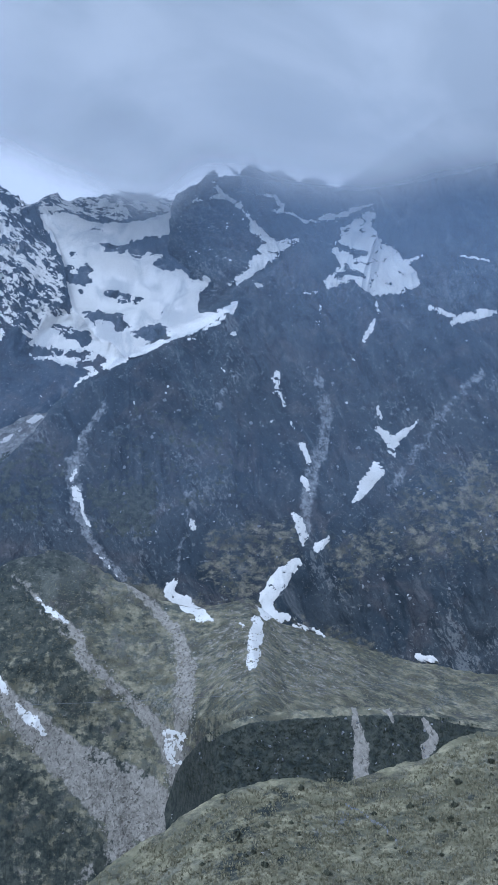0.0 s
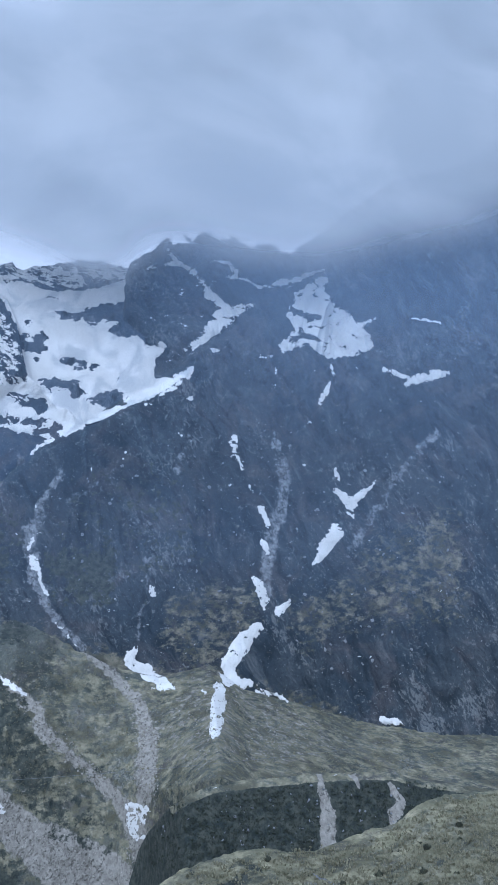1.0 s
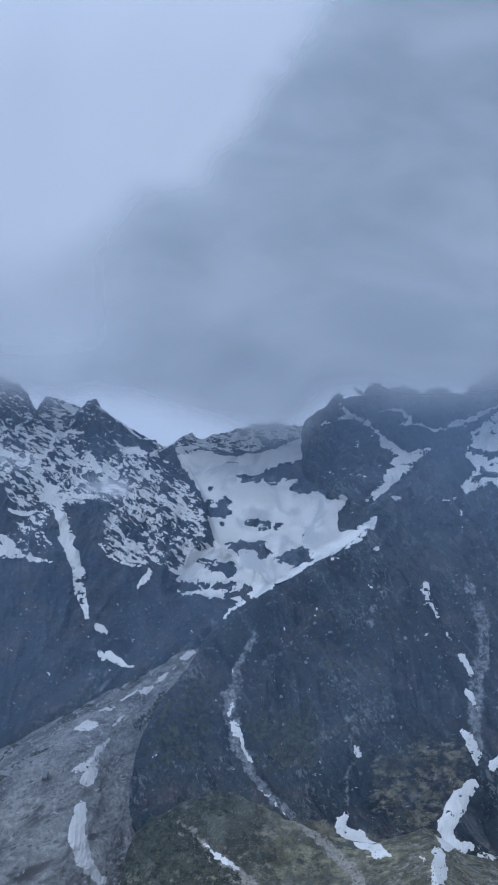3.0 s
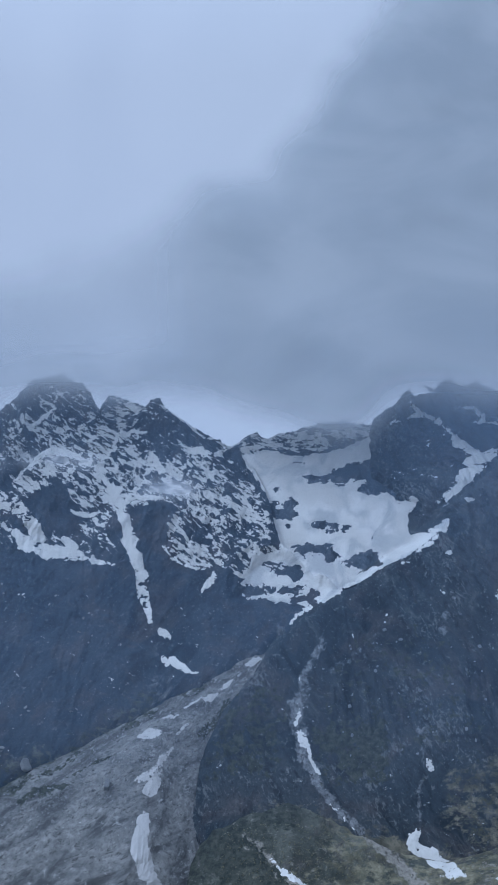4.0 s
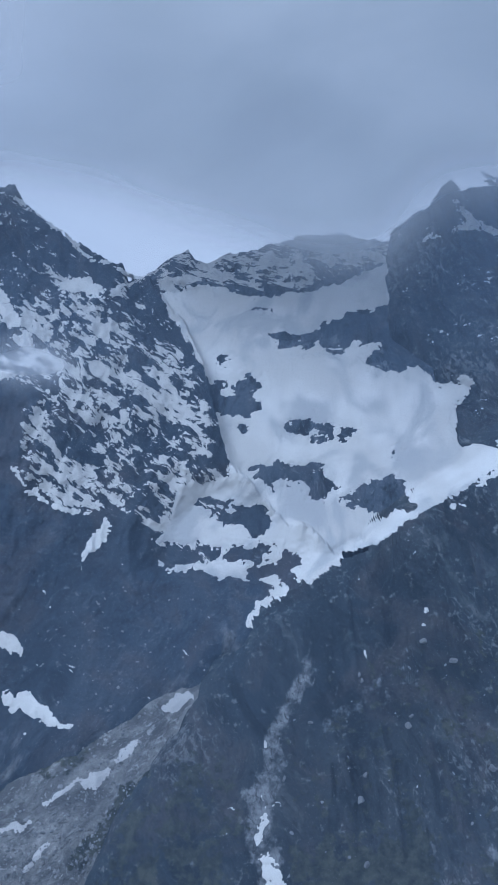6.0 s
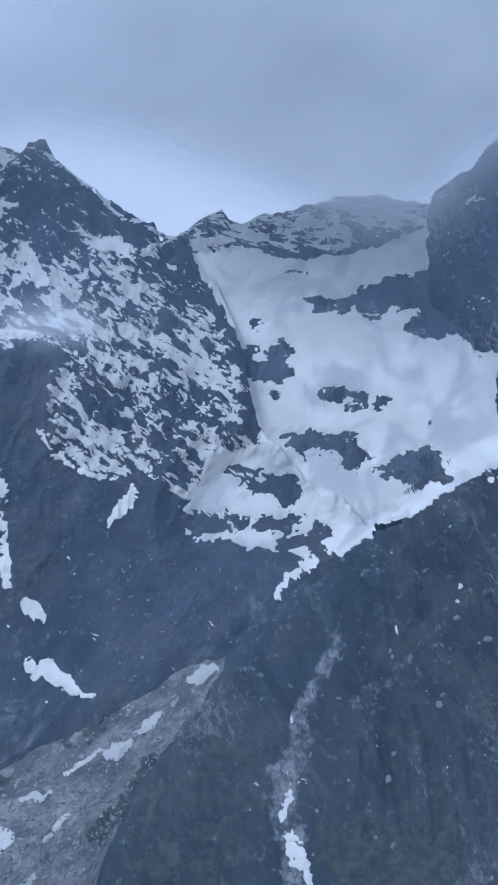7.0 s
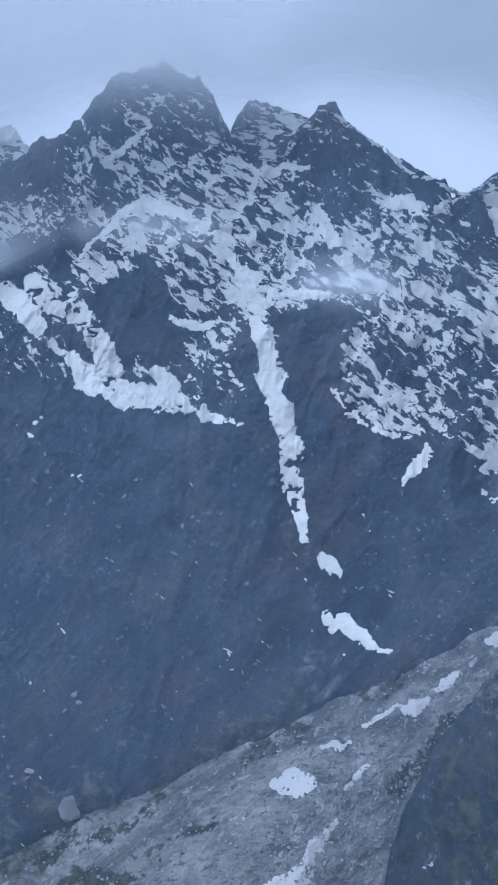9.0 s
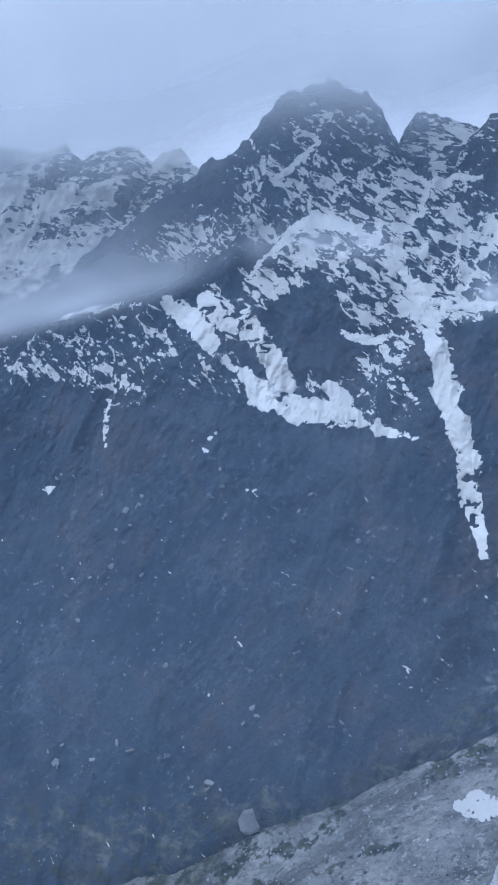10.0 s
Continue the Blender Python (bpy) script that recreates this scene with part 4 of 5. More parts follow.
snow_patch(ALL, [[(-2.63, 10.79, 0.50), (-1.51, 10.71, 0.90), (-0.64, 10.05, 0.70), (0.23, 10.62, 0.25)], [(-0.94, 9.68, 0.70), (-0.11, 9.36, 0.20)]], PATCH)
snow_patch(ALL, [[(-5.65, 10.82, 0.50), (-5.07, 9.92, 0.80), (-4.35, 8.78, 0.90), (-4.04, 8.04, 0.60)], [(-7.08, 12.82, 0.35), (-6.19, 12.67, 0.40), (-5.56, 12.70, 0.20)]], PATCH)
snow_patch(ALL, [[(-16.33, 9.03, 0.25), (-15.13, 10.44, 0.50), (-13.75, 11.57, 0.80), (-11.97, 11.07, 0.90), (-10.49, 10.27, 0.90), (-9.43, 9.65, 0.50)]], "broken snow belt across a dark rock face")
snow_patch(ALL, [[(-9.50, 8.65, 0.40), (-8.61, 8.08, 0.60), (-8.09, 7.20, 0.90), (-7.01, 7.00, 0.60)]], PATCH)

# ridge, upper field
snow_patch(ALL, [], "large snowfield high on the dark ridge", rough=0.6, islands=1.4,
           areas=[[(27.30, 10.86), (30.19, 13.00), (30.68, 12.51), (30.13, 10.30), (31.96, 9.51), (32.50, 8.44), (34.56, 8.98), (32.83, 7.96), (33.91, 7.13), (33.70, 6.23), (31.25, 5.31), (29.10, 4.99), (27.63, 6.16), (25.32, 5.45), (25.03, 6.20), (26.59, 7.56), (25.97, 8.51)]],
           holes=[[(26.80, 9.06, 0.29), (28.76, 8.69, 0.48)], [(27.53, 7.13, 0.48), (28.46, 6.70, 0.29)], [(26.45, 6.58, 0.38), (27.14, 7.20, 0.38)]])
snow_patch(ALL, [[(16.44, 4.94, 0.27), (18.69, 6.49, 0.83), (20.81, 8.56, 1.70), (23.17, 9.56, 0.38)], [(18.49, 12.39, 0.57), (19.55, 10.55, 0.95), (20.88, 9.25, 1.23)], [(16.44, 14.27, 0.29), (17.08, 13.14, 0.67), (18.63, 12.30, 0.48)], [(14.36, 12.26, 0.24), (16.92, 12.97, 0.38)]], "long diagonal snow ribbon across a rock face")
snow_patch(ALL, [[(19.58, 13.61, 0.24), (21.81, 13.43, 0.49), (22.28, 12.17, 0.58), (20.64, 11.74, 0.29)], [(22.66, 12.05, 0.39), (24.32, 11.26, 0.39), (27.21, 12.04, 0.73), (30.29, 13.32, 0.20)], [(18.03, 15.77, 0.39), (19.05, 14.86, 0.29)]], "snow ribbons under the cloud edge")
snow_patch(ALL, [[(14.37, 1.55, 0.22), (15.55, 2.24, 0.58), (16.90, 3.12, 0.36)], [(13.20, 0.79, 0.26), (13.65, 0.90, 0.22)], [(16.39, 1.29, 0.36), (16.75, 1.31, 0.36)], [(19.05, 5.28, 0.46), (19.73, 5.41, 0.28)]], PATCH)
snow_patch(ALL, [[(29.35, 4.72, 0.47), (29.42, 3.87, 0.47)], [(28.91, 3.13, 0.37), (28.47, 2.50, 0.37), (27.74, 1.22, 0.28)], [(26.57, -0.19, 0.36), (26.70, -0.27, 0.18)], [(23.93, 2.19, 0.23), (24.45, 3.98, 0.37)], [(23.22, 4.95, 0.37), (24.30, 5.10, 0.28)]], PATCH)
snow_patch(ALL, [[(34.12, 4.35, 0.57), (36.04, 3.73, 0.48)], [(35.66, 3.09, 0.47), (37.59, 3.76, 1.15), (39.89, 4.32, 0.48)], [(37.91, 9.15, 0.39), (40.14, 8.83, 0.20)], [(31.36, 4.44, 0.24), (31.69, 4.32, 0.24)]], PATCH)
# the two long gullies
snow_patch(ALL, [[(19.98, -1.72, 0.80), (20.00, -2.84, 0.44), (20.39, -3.94, 0.44)], [(20.87, -5.26, 0.35), (21.04, -5.76, 0.22)], [(21.53, -6.90, 0.60), (21.89, -8.03, 0.43)]], GULLY)
snow_patch(ALL, [[(21.37, -9.39, 0.68), (21.62, -10.25, 0.25)], [(20.43, -11.89, 0.83), (20.72, -13.06, 0.74), (20.78, -13.70, 0.21)], [(21.70, -13.85, 0.74), (22.63, -13.32, 0.50)]], GULLY)
snow_patch(ALL, [[(20.08, -14.92, 0.89), (18.62, -16.01, 1.21), (17.61, -17.07, 1.11), (17.67, -18.12, 0.95), (18.96, -18.24, 0.55)], [(19.44, -18.77, 0.32), (20.84, -19.11, 0.48), (22.09, -19.65, 0.16)]], GULLY)
snow_patch(ALL, [[(16.99, -18.81, 0.94), (16.76, -20.00, 1.09), (16.37, -21.20, 0.77)], [(15.75, -18.76, 0.31), (15.99, -18.83, 0.31)]], "snow tongue running out on grey scree")
snow_patch(ALL, [[(28.08, -3.96, 0.54), (28.23, -4.81, 0.27)], [(27.65, -5.51, 0.53), (28.61, -6.20, 0.88), (28.68, -7.24, 0.79)], [(28.78, -6.62, 0.88), (29.93, -5.87, 0.71), (31.30, -4.82, 0.18)]], GULLY)
snow_patch(ALL, [[(27.28, -8.50, 1.04), (25.99, -9.81, 1.11), (24.84, -10.92, 0.25)]], GULLY)
snow_patch(ALL, [[(12.63, -12.17, 0.36), (12.73, -12.54, 0.44)], [(25.29, -3.57, 0.22), (25.61, -3.61, 0.22)], [(8.76, -4.21, 0.34), (8.88, -4.29, 0.25)], [(15.55, -1.37, 0.22), (15.72, -1.45, 0.18)], [(11.22, -3.26, 0.30), (11.42, -2.80, 0.21)]], "small scattered remnants of snow on rock")
snow_patch(ALL, [[(11.20, -15.96, 0.55), (10.66, -16.56, 0.63), (11.81, -17.19, 1.09), (12.85, -18.24, 1.17), (14.02, -18.49, 0.23)]], "snow apron at the mouth of a gully")
snow_patch(ALL, [[(4.84, -6.71, 0.25), (4.72, -6.92, 0.12)], [(4.39, -8.10, 0.16), (4.55, -8.60, 0.32), (4.28, -9.58, 0.59), (4.56, -10.46, 0.62), (4.89, -11.02, 0.39), (5.01, -11.63, 0.38), (5.48, -12.37, 0.15)], [(5.77, -14.01, 0.31), (6.54, -14.71, 0.31), (7.29, -15.56, 0.12)]], GULLY)
snow_patch(ALL, [[(28.34, -20.83, 0.52), (29.27, -21.13, 0.72), (29.90, -21.42, 0.16)]], PATCH)
snow_patch(ALL, [[(10.54, -25.02, 0.74), (10.48, -26.09, 0.80)], [(10.54, -25.02, 0.59), (11.27, -25.20, 0.59), (11.23, -25.96, 0.37)], [(10.46, -26.54, 0.29), (11.19, -26.63, 0.29)]], "snow bridge in a stream bed")
snow_patch(ALL, [[(-0.64, -21.75, 0.73), (0.08, -22.39, 0.43)], [(0.81, -23.24, 0.51), (1.88, -24.13, 0.72), (2.52, -24.69, 0.36)]], "dirty snow in a stream bed")
snow_patch(ALL, [[(2.00, -17.03, 0.30), (2.53, -17.61, 0.30), (3.28, -18.18, 0.38), (4.09, -18.66, 0.23)]], "dirty snow in a stream bed")
# old snow and ice on the moraine
DIRTY = "flat grey remnant of old snow among rubble"
snow_patch(ALL, [[(-6.28, -9.87, 0.32), (-5.54, -9.65, 0.68), (-4.92, -9.60, 0.40)]], DIRTY, material=GRIMY_SNOW, islands=0.3, rough=0.24)
snow_patch(ALL, [[(-1.83, -7.73, 0.36), (-1.38, -7.68, 0.60), (-0.94, -7.54, 0.28)]], DIRTY, material=GRIMY_SNOW, islands=0.3, rough=0.24)
snow_patch(ALL, [[(-3.37, -8.30, 0.10), (-2.47, -7.94, 0.16), (-1.71, -7.52, 0.12)]], DIRTY, material=GRIMY_SNOW, islands=0.3, rough=0.24)
snow_patch(ALL, [[(-0.64, -7.23, 0.20), (-0.28, -7.02, 0.40), (0.43, -6.53, 0.12)], [(1.21, -5.77, 0.25), (1.73, -5.61, 0.54), (2.19, -5.42, 0.25)]], DIRTY, material=GRIMY_SNOW, islands=0.3, rough=0.24)
snow_patch(ALL, [[(-4.62, -8.74, 0.12), (-4.14, -8.72, 0.22), (-3.62, -8.67, 0.12)]], DIRTY, material=GRIMY_SNOW, islands=0.3, rough=0.24)
snow_patch(ALL, [[(-3.68, -9.82, 0.16), (-3.29, -9.45, 0.28), (-2.94, -9.20, 0.10)]], DIRTY, material=GRIMY_SNOW, islands=0.3, rough=0.24)
snow_patch(ALL, [[(-4.08, -10.60, 0.23), (-4.50, -11.06, 0.55), (-4.97, -11.55, 0.62), (-5.34, -12.11, 1.04), (-6.51, -12.32, 0.31)], [(-5.14, -12.33, 0.77), (-5.51, -12.95, 0.96)]], "long grey snowfield in the middle of the moraine", material=GRIMY_SNOW, islands=0.4)
snow_patch(ALL, [[(-5.95, -14.70, 0.81), (-6.24, -15.92, 1.17), (-5.81, -17.17, 1.15), (-4.65, -18.58, 0.71)]], "long grey snowfield in the middle of the moraine", material=GRIMY_SNOW, islands=0.4)

# ---- clouds ----
def cloud_material(name, low, high, lets_through=0.35):
    m, t, b = shader(name)
    t.nodes.remove(b)
    tone = mixed(t, step(t, noise_at(t, 0.055, 4, (1, 1, 1.3), 0, 0.5, 0.5), 0.38, 0.68), low, high)
    front_side, through_side, clear = (t.nodes.new("ShaderNodeBsdf" + k) for k in ("Diffuse", "Translucent", "Transparent"))
    t.links.new(tone, front_side.inputs[0])
    t.links.new(tone, through_side.inputs[0])
    half, cover = t.nodes.new("ShaderNodeMixShader"), t.nodes.new("ShaderNodeMixShader")
    half.inputs[0].default_value = lets_through
    t.links.new(front_side.outputs[0], half.inputs[1])
    t.links.new(through_side.outputs[0], half.inputs[2])
    t.links.new(layer_of(t, "veil"), cover.inputs[0])
    t.links.new(clear.outputs[0], cover.inputs[1])
    t.links.new(half.outputs[0], cover.inputs[2])
    t.links.new(cover.outputs[0], t.nodes["Material Output"].inputs[0])
    return m


CLOUD = cloud_material("cloud", (0.51, 0.54, 0.58), (0.62, 0.64, 0.67))
# the blue of scattered light is given to the haze sheet as its colour
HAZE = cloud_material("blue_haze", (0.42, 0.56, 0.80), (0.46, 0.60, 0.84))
BASE = [(-40, 14.6), (-31.6, 15.0), (-28.2, 15.1), (-23.1, 15.1), (-20, 15.6), (-17.1, 16.3), (-15.2, 16.9), (-11.7, 16.7), (-10, 16.0), (-7.8, 15.9), (-5.4, 16.9), (-1.4, 15.8), (2.2, 14.5), (5.3, 13.5), (7.3, 12.3), (8.9, 11.6), (10.8, 11.5), (12.5, 12.4), (14.5, 14.9), (17.6, 15.8), (21.5, 15.6), (25.6, 15.1), (29.7, 14.8), (33, 15.7), (37.8, 17.5), (43.9, 19.3), (58, 23.6)]


def cloud_sheet(name, near, density, x0, x1, z0, z1, grain, label, material=None):
    X, Z = np.meshgrid(np.arange(x0, x1, grain), np.arange(z0, z1, grain))
    d = density(X, Z)
    for axis in (0, 1, 0, 1):
        d = np.mean([np.take(d, np.clip(np.arange(d.shape[axis]) + k, 0, d.shape[axis] - 1), axis) for k in range(-2, 3)], axis=0)
    co = np.stack([X * near, (WALL + LEAN_BACK * Z) * near, Z * near], -1)
    f = d
    keep = np.maximum(np.maximum(f[:-1, :-1], f[1:, 1:]), np.maximum(f[1:, :-1], f[:-1, 1:])) > (-1 if name == "cloud_bank" else 0.004)
    mesh = sheet_mesh(name, co.reshape(-1, 3), X.shape, keep, {"veil": d.ravel()})
    mesh.materials.append(material or CLOUD)
    return tagged(new(name, mesh), label, "cloud", "clouds", "structure" if name == "cloud_bank" else "")


GAP = [(-57.84, 85.14), (-41.90, 27.22), (-18.17, 28.40), (-8.13, 31.73), (0.05, 39.08), (7.41, 37.64), (11.88, 48.35), (20.51, 60.99), (31.02, 77.29), (31.39, 108.66)]


def bank(i):
    def density(X, Z):
        edge = sstep(-1.6 - 2.0 * sstep(9, 22, X), 3.2, Z - line(BASE, X) - 0.25 * i + 1.1 * fbm(X / 5, Z / 3.5, 4, 50 + i))
        gap = sstep(-2.5, 3.5, region(GAP, X + 2.5 * fbm(X / 6, Z / 6, 4, 70 + i), Z + 2.5 * fbm(X / 6, Z / 6, 4, 80 + i)))
        thin = sstep(0.15, 0.6, fbm(X / 11, Z / 8, 4, 90 + i))
        return (0.80 if i else 0.88) * edge * (1 - 0.93 * gap) * (1 - 0.28 * thin) * (1 - 0.6 * sstep(5, -6, X) * sstep(0.5, 4.5, Z - line(BASE, X)))
    return density


PALE_CLOUD = cloud_material("high_cloud", (0.86, 0.86, 0.87), (0.93, 0.925, 0.93), 0.12)
for i in range(2):
    cloud_sheet("cloud_bank", 0.955 - 0.03 * i, bank(i), -50, 70, -4, 84, 0.45, "low grey cloud bank hiding the summits")


def wisp(points, amount, label, near=0.957):
    x0, x1 = min(p[0] for p in points) - 3, max(p[0] for p in points) + 3
    z0, z1 = min(p[1] for p in points) - 4, max(p[1] for p in points) + 4
    cloud_sheet("mist_wisp", near, lambda X, Z: amount * sstep(-0.7, 1.3, strip(points, X, Z) + 0.7 * fbm(X / 1.6, Z / 1.0, 4, 60)), x0, x1, z0, z1, 0.12, label, PALE_CLOUD)


wisp([(-5.62, 7.73, 0.97), (-3.92, 7.77, 1.69), (-2.01, 7.55, 0.72)], 0.6, "thin wisp of mist before the snowy slope")
cloud_sheet("mist_bank", 0.985, lambda X, Z: 0.74 * sstep(-0.8, 0.7, Z - line(SHOULDER, X)) * np.exp(-np.clip(Z - line(SHOULDER, X), 0, 12) / (2.4 + 0.5 * fbm(X / 4, Z / 2, 3, 66))) * (1 + 0.3 * fbm(X / 2.5, Z / 0.9, 4, 60)) * sstep(-15.5, -25.0, X + 2.5 * fbm(X / 4, Z / 1.5, 3, 75)), -42, -15, 3, 22, 0.12, "band of mist lying behind the shoulder", PALE_CLOUD)
wisp([(-15.37, 10.58, 1.04), (-12.17, 10.77, 1.54), (-10.31, 10.47, 1.02)], 0.45, "thin wisp of mist before the snowy slope")
wisp([(-15.76, 18.53, 1.13), (-14.33, 18.81, 1.68), (-12.90, 19.03, 1.95), (-10.86, 18.37, 1.37)], 0.55, "soft cloud touching the summit", 0.96)
# one see-through tinted sheet added to stand in for aerial haze
cloud_sheet("valley_haze", 0.93, lambda X, Z: (0.095 + 0.045 * sstep(3, 14, Z) + 0.20 * sstep(8, 28, X) * sstep(-8, 13, Z) + 0.04 * fbm(X / 9, Z / 6, 3, 95)) * sstep(-19, -8, Z) * sstep(30, 18, Z), -46, 62, -20, 30, 0.6, "thin blue-tinted sheet standing in for haze before the mountains", HAZE)

# ---- rocks, boulders and plants ----
def rock_shape(seed, flat=0.7):
    bm = bmesh.new()
    bmesh.ops.create_cube(bm, size=1.5)
    bmesh.ops.bevel(bm, geom=bm.edges[:], offset=0.28, segments=1, affect="EDGES")
    for v in bm.verts:
        n = noise.noise_vector(v.co * 0.9 + Vector((seed * 7.1, 0, 0)))
        v.co = Vector((v.co.x * 1.2 + 0.4 * n.x, v.co.y + 0.4 * n.y, (v.co.z + 0.4 * n.z) * flat))
    mesh = bpy.data.meshes.new("rock")
    bm.to_mesh(mesh)
    bm.free()
    return mesh


def rock_material(name, a, b):
    m, t, p = shader(name)
    n, f = noise_at(t, 3.0, 5), noise_at(t, 14.0, 4, rough=0.7)
    info = t.nodes.new("ShaderNodeObjectInfo")
    col = mixed(t, n, a, b)
    col = mixed(t, calc(t, "MULTIPLY", info.outputs["Random"], 0.6), col, tuple(0.5 * c for c in a))
    col = mixed(t, step(t, f, 0.55, 0.75), col, tuple(1.25 * c for c in b))
    t.links.new(col, p.inputs["Base Color"])
    p.inputs["Roughness"].default_value = 0.9
    return m


PALE_STONE = rock_material("pale_stone", (0.15, 0.16, 0.175), (0.29, 0.29, 0.29))
DARK_STONE = rock_material("dark_stone", (0.055, 0.062, 0.070), (0.11, 0.115, 0.12))


def rock_set(material, flat):
    shapes = [rock_shape(k, flat) for k in range(6)]
    for mesh in shapes:
        mesh.materials.append(material)
    return shapes


PALE_ROCKS, DARK_ROCKS = rock_set(PALE_STONE, 0.6), rock_set(DARK_STONE, 0.8)
dice = random.Random(11)


def spots(outline, count):
    """Random places of the slope's coordinates inside an outline."""
    xs, zs = [p[0] for p in outline], [p[1] for p in outline]
    made = []
    while len(made) < count:
        x = np.array([dice.uniform(min(xs), max(xs)) for _ in range(200)])
        z = np.array([dice.uniform(min(zs), max(zs)) for _ in range(200)])
        made += [(a, b) for a, b, ok in zip(x, z, region(outline, x, z) > 0) if ok]
    return made[:count]


def set_rock(name, shapes, body, x, z, size, parent=None, stretch=1.0):
    at = front(body, np.array([[x]]), np.array([[z]]), 0.0)[0, 0]
    ob = new(name, shapes[dice.randrange(len(shapes))])
    ob.matrix_world = Matrix.Translation(Vector(at)) @ Euler((dice.uniform(-0.5, 0.5) + 0.9, dice.uniform(-0.6, 0.6), dice.uniform(0, 6.28))).to_matrix().to_4x4() @ Matrix.Diagonal((size * stretch, size, size * dice.uniform(0.6, 1.1), 1))
    if parent:
        ob.parent = parent
    return ob


massif_ob, ridge_ob, bench_ob = (bpy.data.objects[k] for k in ("snow_streaked_mountain", "dark_gullied_ridge", "moraine_bench"))
for cx, cz in spots([(-32.68, 0.46), (-21.61, 0.98), (-12.24, -0.28), (-6.66, -4.58), (-6.18, -7.38), (-12.56, -10.42), (-28.41, -12.57)], 48):
    for _ in range(dice.randint(2, 5)):
        set_rock("outcrop", PALE_ROCKS, (massif,), cx + dice.gauss(0, 0.35), cz + dice.gauss(0, 0.35), 0.03 + 0.11 * dice.random() ** 2, massif_ob, 1.4)
for x, z in spots([(-4.39, -2.50), (0.81, -0.68), (3.32, -2.89), (1.53, -5.07), (-2.21, -6.21)], 60):
    set_rock("outcrop", PALE_ROCKS, (massif,), x, z, dice.uniform(0.025, 0.07), massif_ob)
for x, z in spots([(4.86, -6.16), (16.22, -0.83), (23.59, -0.53), (40.23, 3.94), (34.69, -20.67), (21.35, -18.34), (12.21, -15.79), (4.43, -11.49)], 280):
    set_rock("outcrop", PALE_ROCKS, (ridge,), x, z, dice.choice((0.04, 0.06, 0.09, 0.13)) * dice.uniform(0.7, 1.3), ridge_ob)
for x, z in spots([(12.40, -25.08), (22.18, -24.44), (29.89, -25.01), (28.22, -27.22), (21.68, -28.05), (12.22, -27.81)], 70):
    set_rock("boulder", PALE_ROCKS, (bench,), x, z, dice.uniform(0.03, 0.085), bench_ob)
for x, z in spots([(-11.10, -10.80), (-6.47, -9.18), (-2.07, -7.56), (0.94, -5.97), (-0.12, -8.52), (-2.09, -10.98), (-4.73, -13.07), (-13.79, -14.09)], 90):
    tagged(set_rock("boulder", dice.choice((PALE_ROCKS, PALE_ROCKS, DARK_ROCKS)), (moraine,), x, z, dice.uniform(0.03, 0.10)), "grey boulder lying on the moraine rubble", "boulder", "boulders on the moraine")
for t_x, t_z, size in [(-13.70, -11.15, 0.90), (-8.35, -12.58, 0.78)]:
    tagged(set_rock("boulder", PALE_ROCKS, (massif, moraine), t_x, t_z, size * 0.55), "large grey boulder standing on the valley floor", "boulder", "large boulders")


def rubble(name, bodies, outlines, material, sizes, label):
    """Countless small stones in one mesh."""
    co, faces = [], []
    base = [Vector(c) for c in ((1, 0, 0.1), (-0.2, 1, 0), (-1, 0.1, -0.1), (0.1, -1, 0), (0, 0.1, 0.9), (0.1, 0, -0.7))]
    tri = ((0, 1, 4), (1, 2, 4), (2, 3, 4), (3, 0, 4), (1, 0, 5), (2, 1, 5), (3, 2, 5), (0, 3, 5))
    for outline, count in outlines:
        p = np.array(spots(outline, count))
        at = front(bodies, p[:, 0][None], p[:, 1][None], 0.0)[0]
        for q in at:
            k, turn = sizes[0] + (sizes[1] - sizes[0]) * dice.random() ** 2.5, Euler((dice.uniform(0, 6), dice.uniform(0, 6), dice.uniform(0, 6))).to_matrix()
            n = len(co)
            co += [Vector(q) + turn @ (b * k * dice.uniform(0.6, 1.3)) for b in base]
            faces += [tuple(i + n for i in f) for f in tri]
    mesh = bpy.data.meshes.new(name)
    mesh.from_pydata(co, [], faces)
    mesh.materials.append(material)
    return tagged(new(name, mesh), label, "rubble", "", "stuff")


def loose_material(name, a, b):
    m, t, p = shader(name)
    g = t.nodes.new("ShaderNodeNewGeometry")
    t.links.new(mixed(t, g.outputs["Random Per Island"], a, b), p.inputs["Base Color"])
    p.inputs["Roughness"].default_value = 0.9
    return m


RUBBLE = loose_material("mixed_rubble", (0.12, 0.124, 0.13), (0.29, 0.29, 0.29))
STREAM_STONE = loose_material("stream_stone", (0.13, 0.120, 0.102), (0.33, 0.305, 0.262))
TUSSOCK = loose_material("tussock_grass", (0.135, 0.130, 0.080), (0.265, 0.243, 0.156))
HILL_LEAF = loose_material("hill_shrub_leaf", (0.050, 0.058, 0.040), (0.120, 0.122, 0.078))
LEAF = loose_material("shrub_leaf", (0.028, 0.038, 0.030), (0.070, 0.080, 0.055))
rubble("moraine_rubble", (moraine, massif), [([(-16.09, -12.94), (-10.09, -10.44), (-4.08, -7.77), (1.16, -5.44), (-0.12, -8.52), (-2.09, -10.98), (-3.97, -13.03), (-15.81, -14.49)], 2600), ([(-6.08, -9.78), (-2.39, -8.42), (1.90, -5.97), (2.28, -6.85), (-0.80, -9.92), (-2.15, -12.05), (-7.09, -11.92)], 1100)], RUBBLE, (0.012, 0.10), "grey rubble strewn over the moraine")
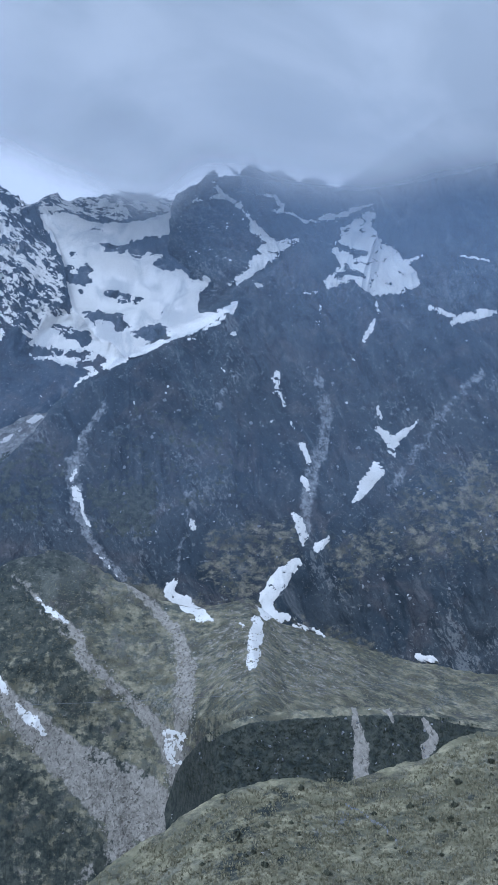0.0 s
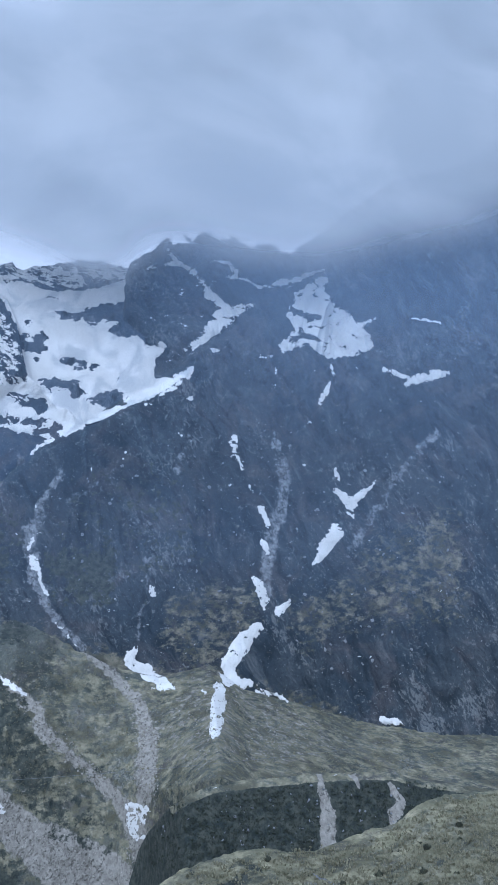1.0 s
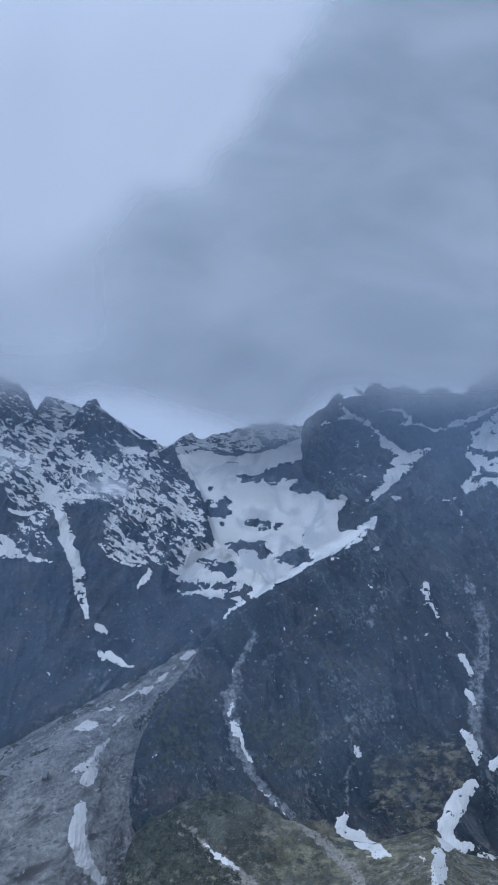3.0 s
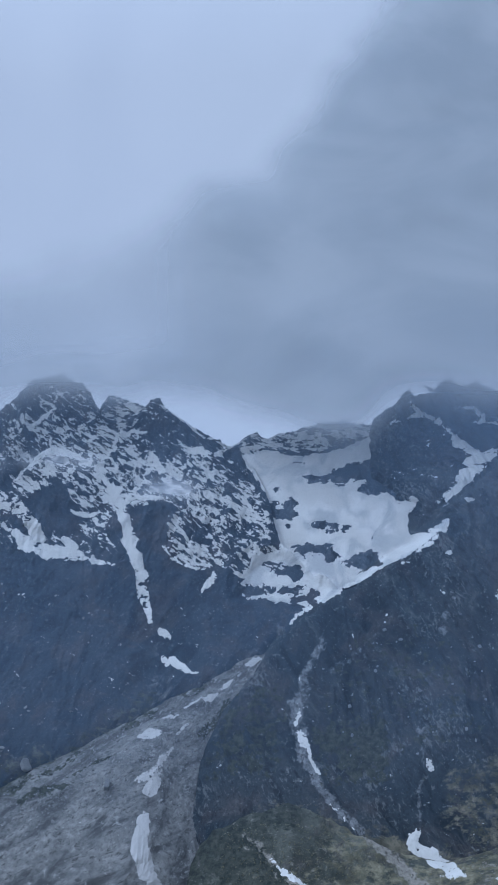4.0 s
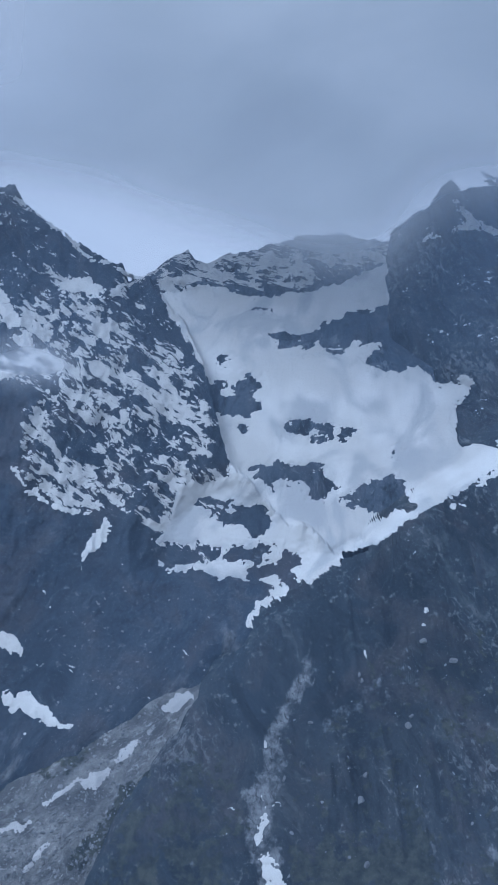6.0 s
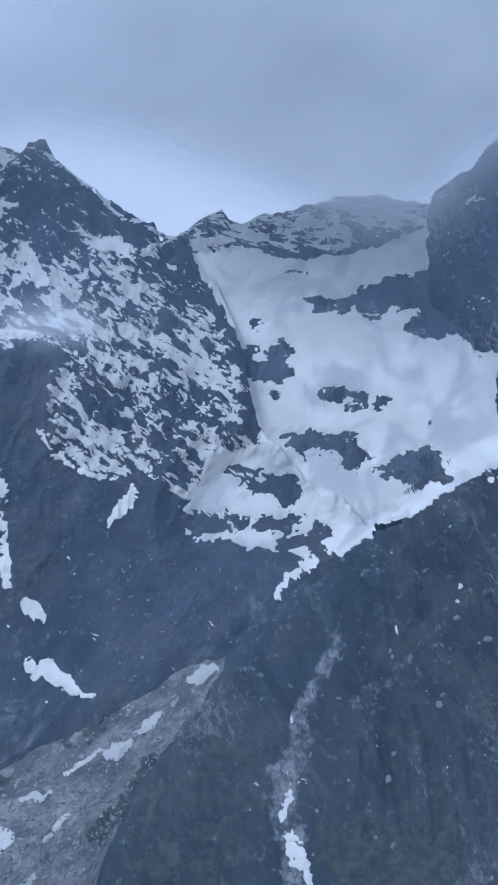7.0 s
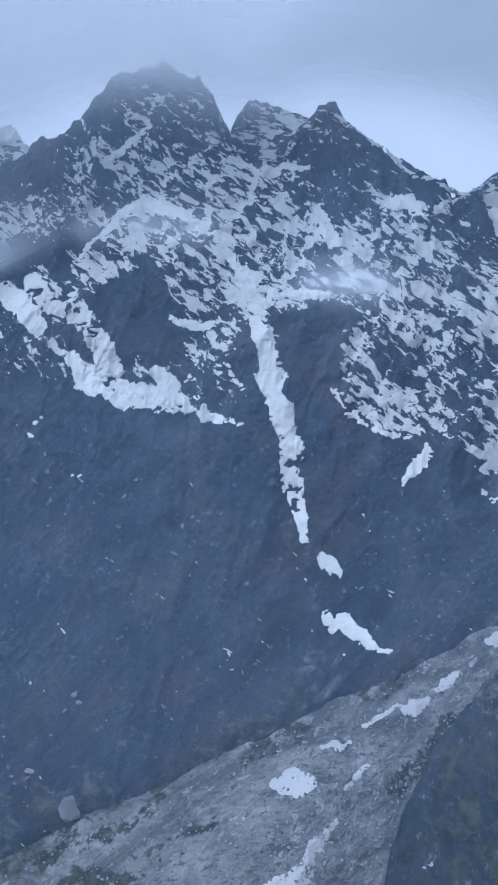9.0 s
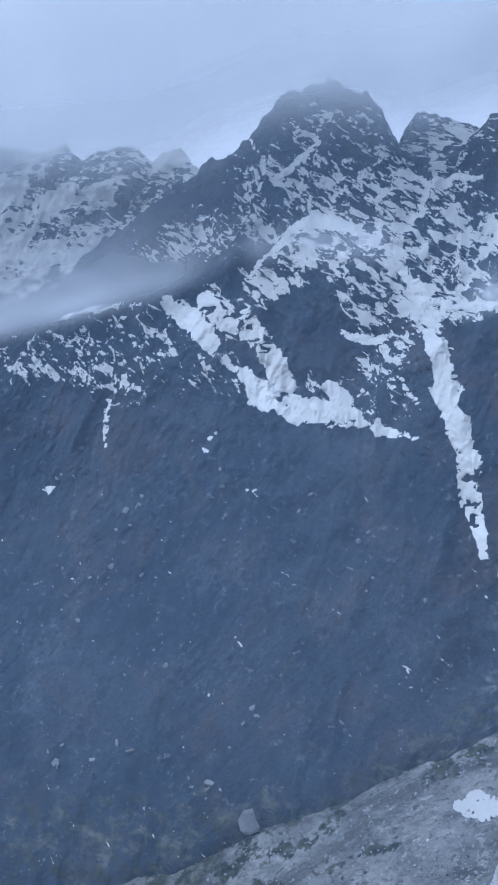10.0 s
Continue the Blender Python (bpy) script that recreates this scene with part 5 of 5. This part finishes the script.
rubble("stream_rubble", (fan,), [([(-0.29, -21.91), (1.87, -23.52), (5.07, -25.74), (8.94, -27.97), (11.78, -28.97), (8.83, -30.84), (7.07, -31.31), (5.04, -28.38), (1.20, -25.30), (-0.94, -23.43)], 2600), ([(10.15, -25.31), (11.45, -25.36), (12.17, -28.70), (9.97, -29.18)], 500), ([(4.39, -19.13), (5.68, -20.13), (10.56, -24.71), (9.80, -24.99), (4.75, -21.08)], 500), ([(10.85, -18.89), (12.65, -21.25), (12.23, -24.76), (10.76, -24.40)], 600), ([(14.86, -17.92), (18.13, -17.60), (24.33, -20.82), (22.36, -23.14), (14.46, -22.93)], 900)], STREAM_STONE, (0.015, 0.11), "pale rubble filling the stream beds")


def clump(leaves, spread, up):
    """Small blades on a low dome, as places and faces."""
    co, faces = [], []
    for _ in range(leaves):
        a, r = dice.uniform(0, 6.28), dice.uniform(0, 1) ** 0.6
        root = Vector((math.cos(a) * r, math.sin(a) * r, 0)) * spread
        tip = root * dice.uniform(1.0, 1.5) + Vector((0, 0, up * dice.uniform(0.5, 1.1) * (1.15 - 0.6 * r)))
        side = Vector((-math.sin(a), math.cos(a), 0)) * spread * dice.uniform(0.15, 0.3)
        n = len(co)
        co += [root - side * 0.6, root + side * 0.6, tip + side, tip - side * 0.4]
        faces.append((n, n + 1, n + 2, n + 3))
    return co, faces


def shrub_mesh():
    co, faces = clump(70, 0.5, 0.7)
    more, extra = clump(60, 0.35, 0.9)
    faces += [tuple(i + len(co) for i in f) for f in extra]
    mesh = bpy.data.meshes.new("low_shrub")
    mesh.from_pydata(co + more, [], faces)
    mesh.materials.append(HILL_LEAF)
    return mesh


SHRUBS = [shrub_mesh() for _ in range(4)]
for x, z in spots([(6.70, -32.38), (14.75, -28.66), (19.33, -28.26), (25.53, -28.68), (33.40, -26.77), (31.76, -34.04)], 70):
    at = hill.place(np.array(x), np.array(z))
    ob = new("low_shrub", SHRUBS[dice.randrange(4)])
    k = 0.04 + 0.13 * dice.random() ** 2
    ob.matrix_world = Matrix.Translation(Vector(at)) @ Euler((0.25, 0, dice.uniform(0, 6.28))).to_matrix().to_4x4() @ Matrix.Diagonal((k * 1.3, k, k * 0.8, 1))
    tagged(ob, "low dark green shrub on the grassy hill", "shrub", "shrubs on the hill")


def tussocks(name, body, outline, count, size, material, label, bare=()):
    co, faces = [], []
    p = np.array(spots(outline, count))
    for b in bare:
        p = p[strip(b, p[:, 0], p[:, 1]) < -0.1]
    for q in body.place(p[:, 0], p[:, 1]):
        at, k = Vector(q), dice.uniform(*size)
        c, f = clump(7, k, k * 0.8)
        faces += [tuple(i + len(co) for i in q) for q in f]
        co += [at + v for v in c]
    mesh = bpy.data.meshes.new(name)
    mesh.from_pydata(co, [], faces)
    mesh.materials.append(material)
    return tagged(new(name, mesh), label, "grass", "", "stuff")


tussocks("grass_tussocks", hill, [(3.99, -33.30), (8.47, -30.96), (14.77, -28.46), (19.35, -28.05), (25.65, -28.00), (32.24, -25.91), (33.62, -25.79), (38.31, -25.81), (35.85, -35.21)], 5800, (0.03, 0.10), TUSSOCK, "olive grass tussocks covering the hill")
tussocks("valley_tussocks", fan, [(-1.21, -15.39), (4.03, -15.06), (10.89, -18.21), (15.69, -17.58), (21.17, -19.73), (34.22, -22.76), (33.84, -24.46), (14.31, -24.83), (11.97, -25.99), (8.76, -23.41), (4.01, -24.80), (-1.05, -20.32)], 5200, (0.03, 0.11), TUSSOCK, "olive tussocks scattered over the valley floor")
tussocks("bench_shrubs", bench, [(10.21, -28.61), (11.76, -26.44), (13.54, -24.96), (22.19, -24.38), (29.50, -24.83), (32.76, -25.43), (29.92, -26.96), (21.64, -28.36), (11.82, -28.39)], 2600, (0.05, 0.15), LEAF, "dark dwarf shrubs covering the bench edge", bare=CHUTES)

# a rope line strung across the valley
line_data = bpy.data.curves.new("cable", "CURVE")
line_data.dimensions, line_data.bevel_depth = "3D", 0.007
rope = line_data.splines.new("POLY")
ends = [(-4.39, -23.09), (26.56, -22.58)]
rope.points.add(24)
for i, p in enumerate(rope.points):
    u = i / 24
    x, z = ends[0][0] * (1 - u) + ends[1][0] * u, ends[0][1] * (1 - u) + ends[1][1] * u - 0.25 * 4 * u * (1 - u)
    p.co = (0.7 * x, 0.7 * (WALL + LEAN_BACK * z), 0.7 * z, 1)
line_data.materials.append(PALE_STONE)
tagged(new("cable", line_data), "thin pale cable strung across the valley", "cable")
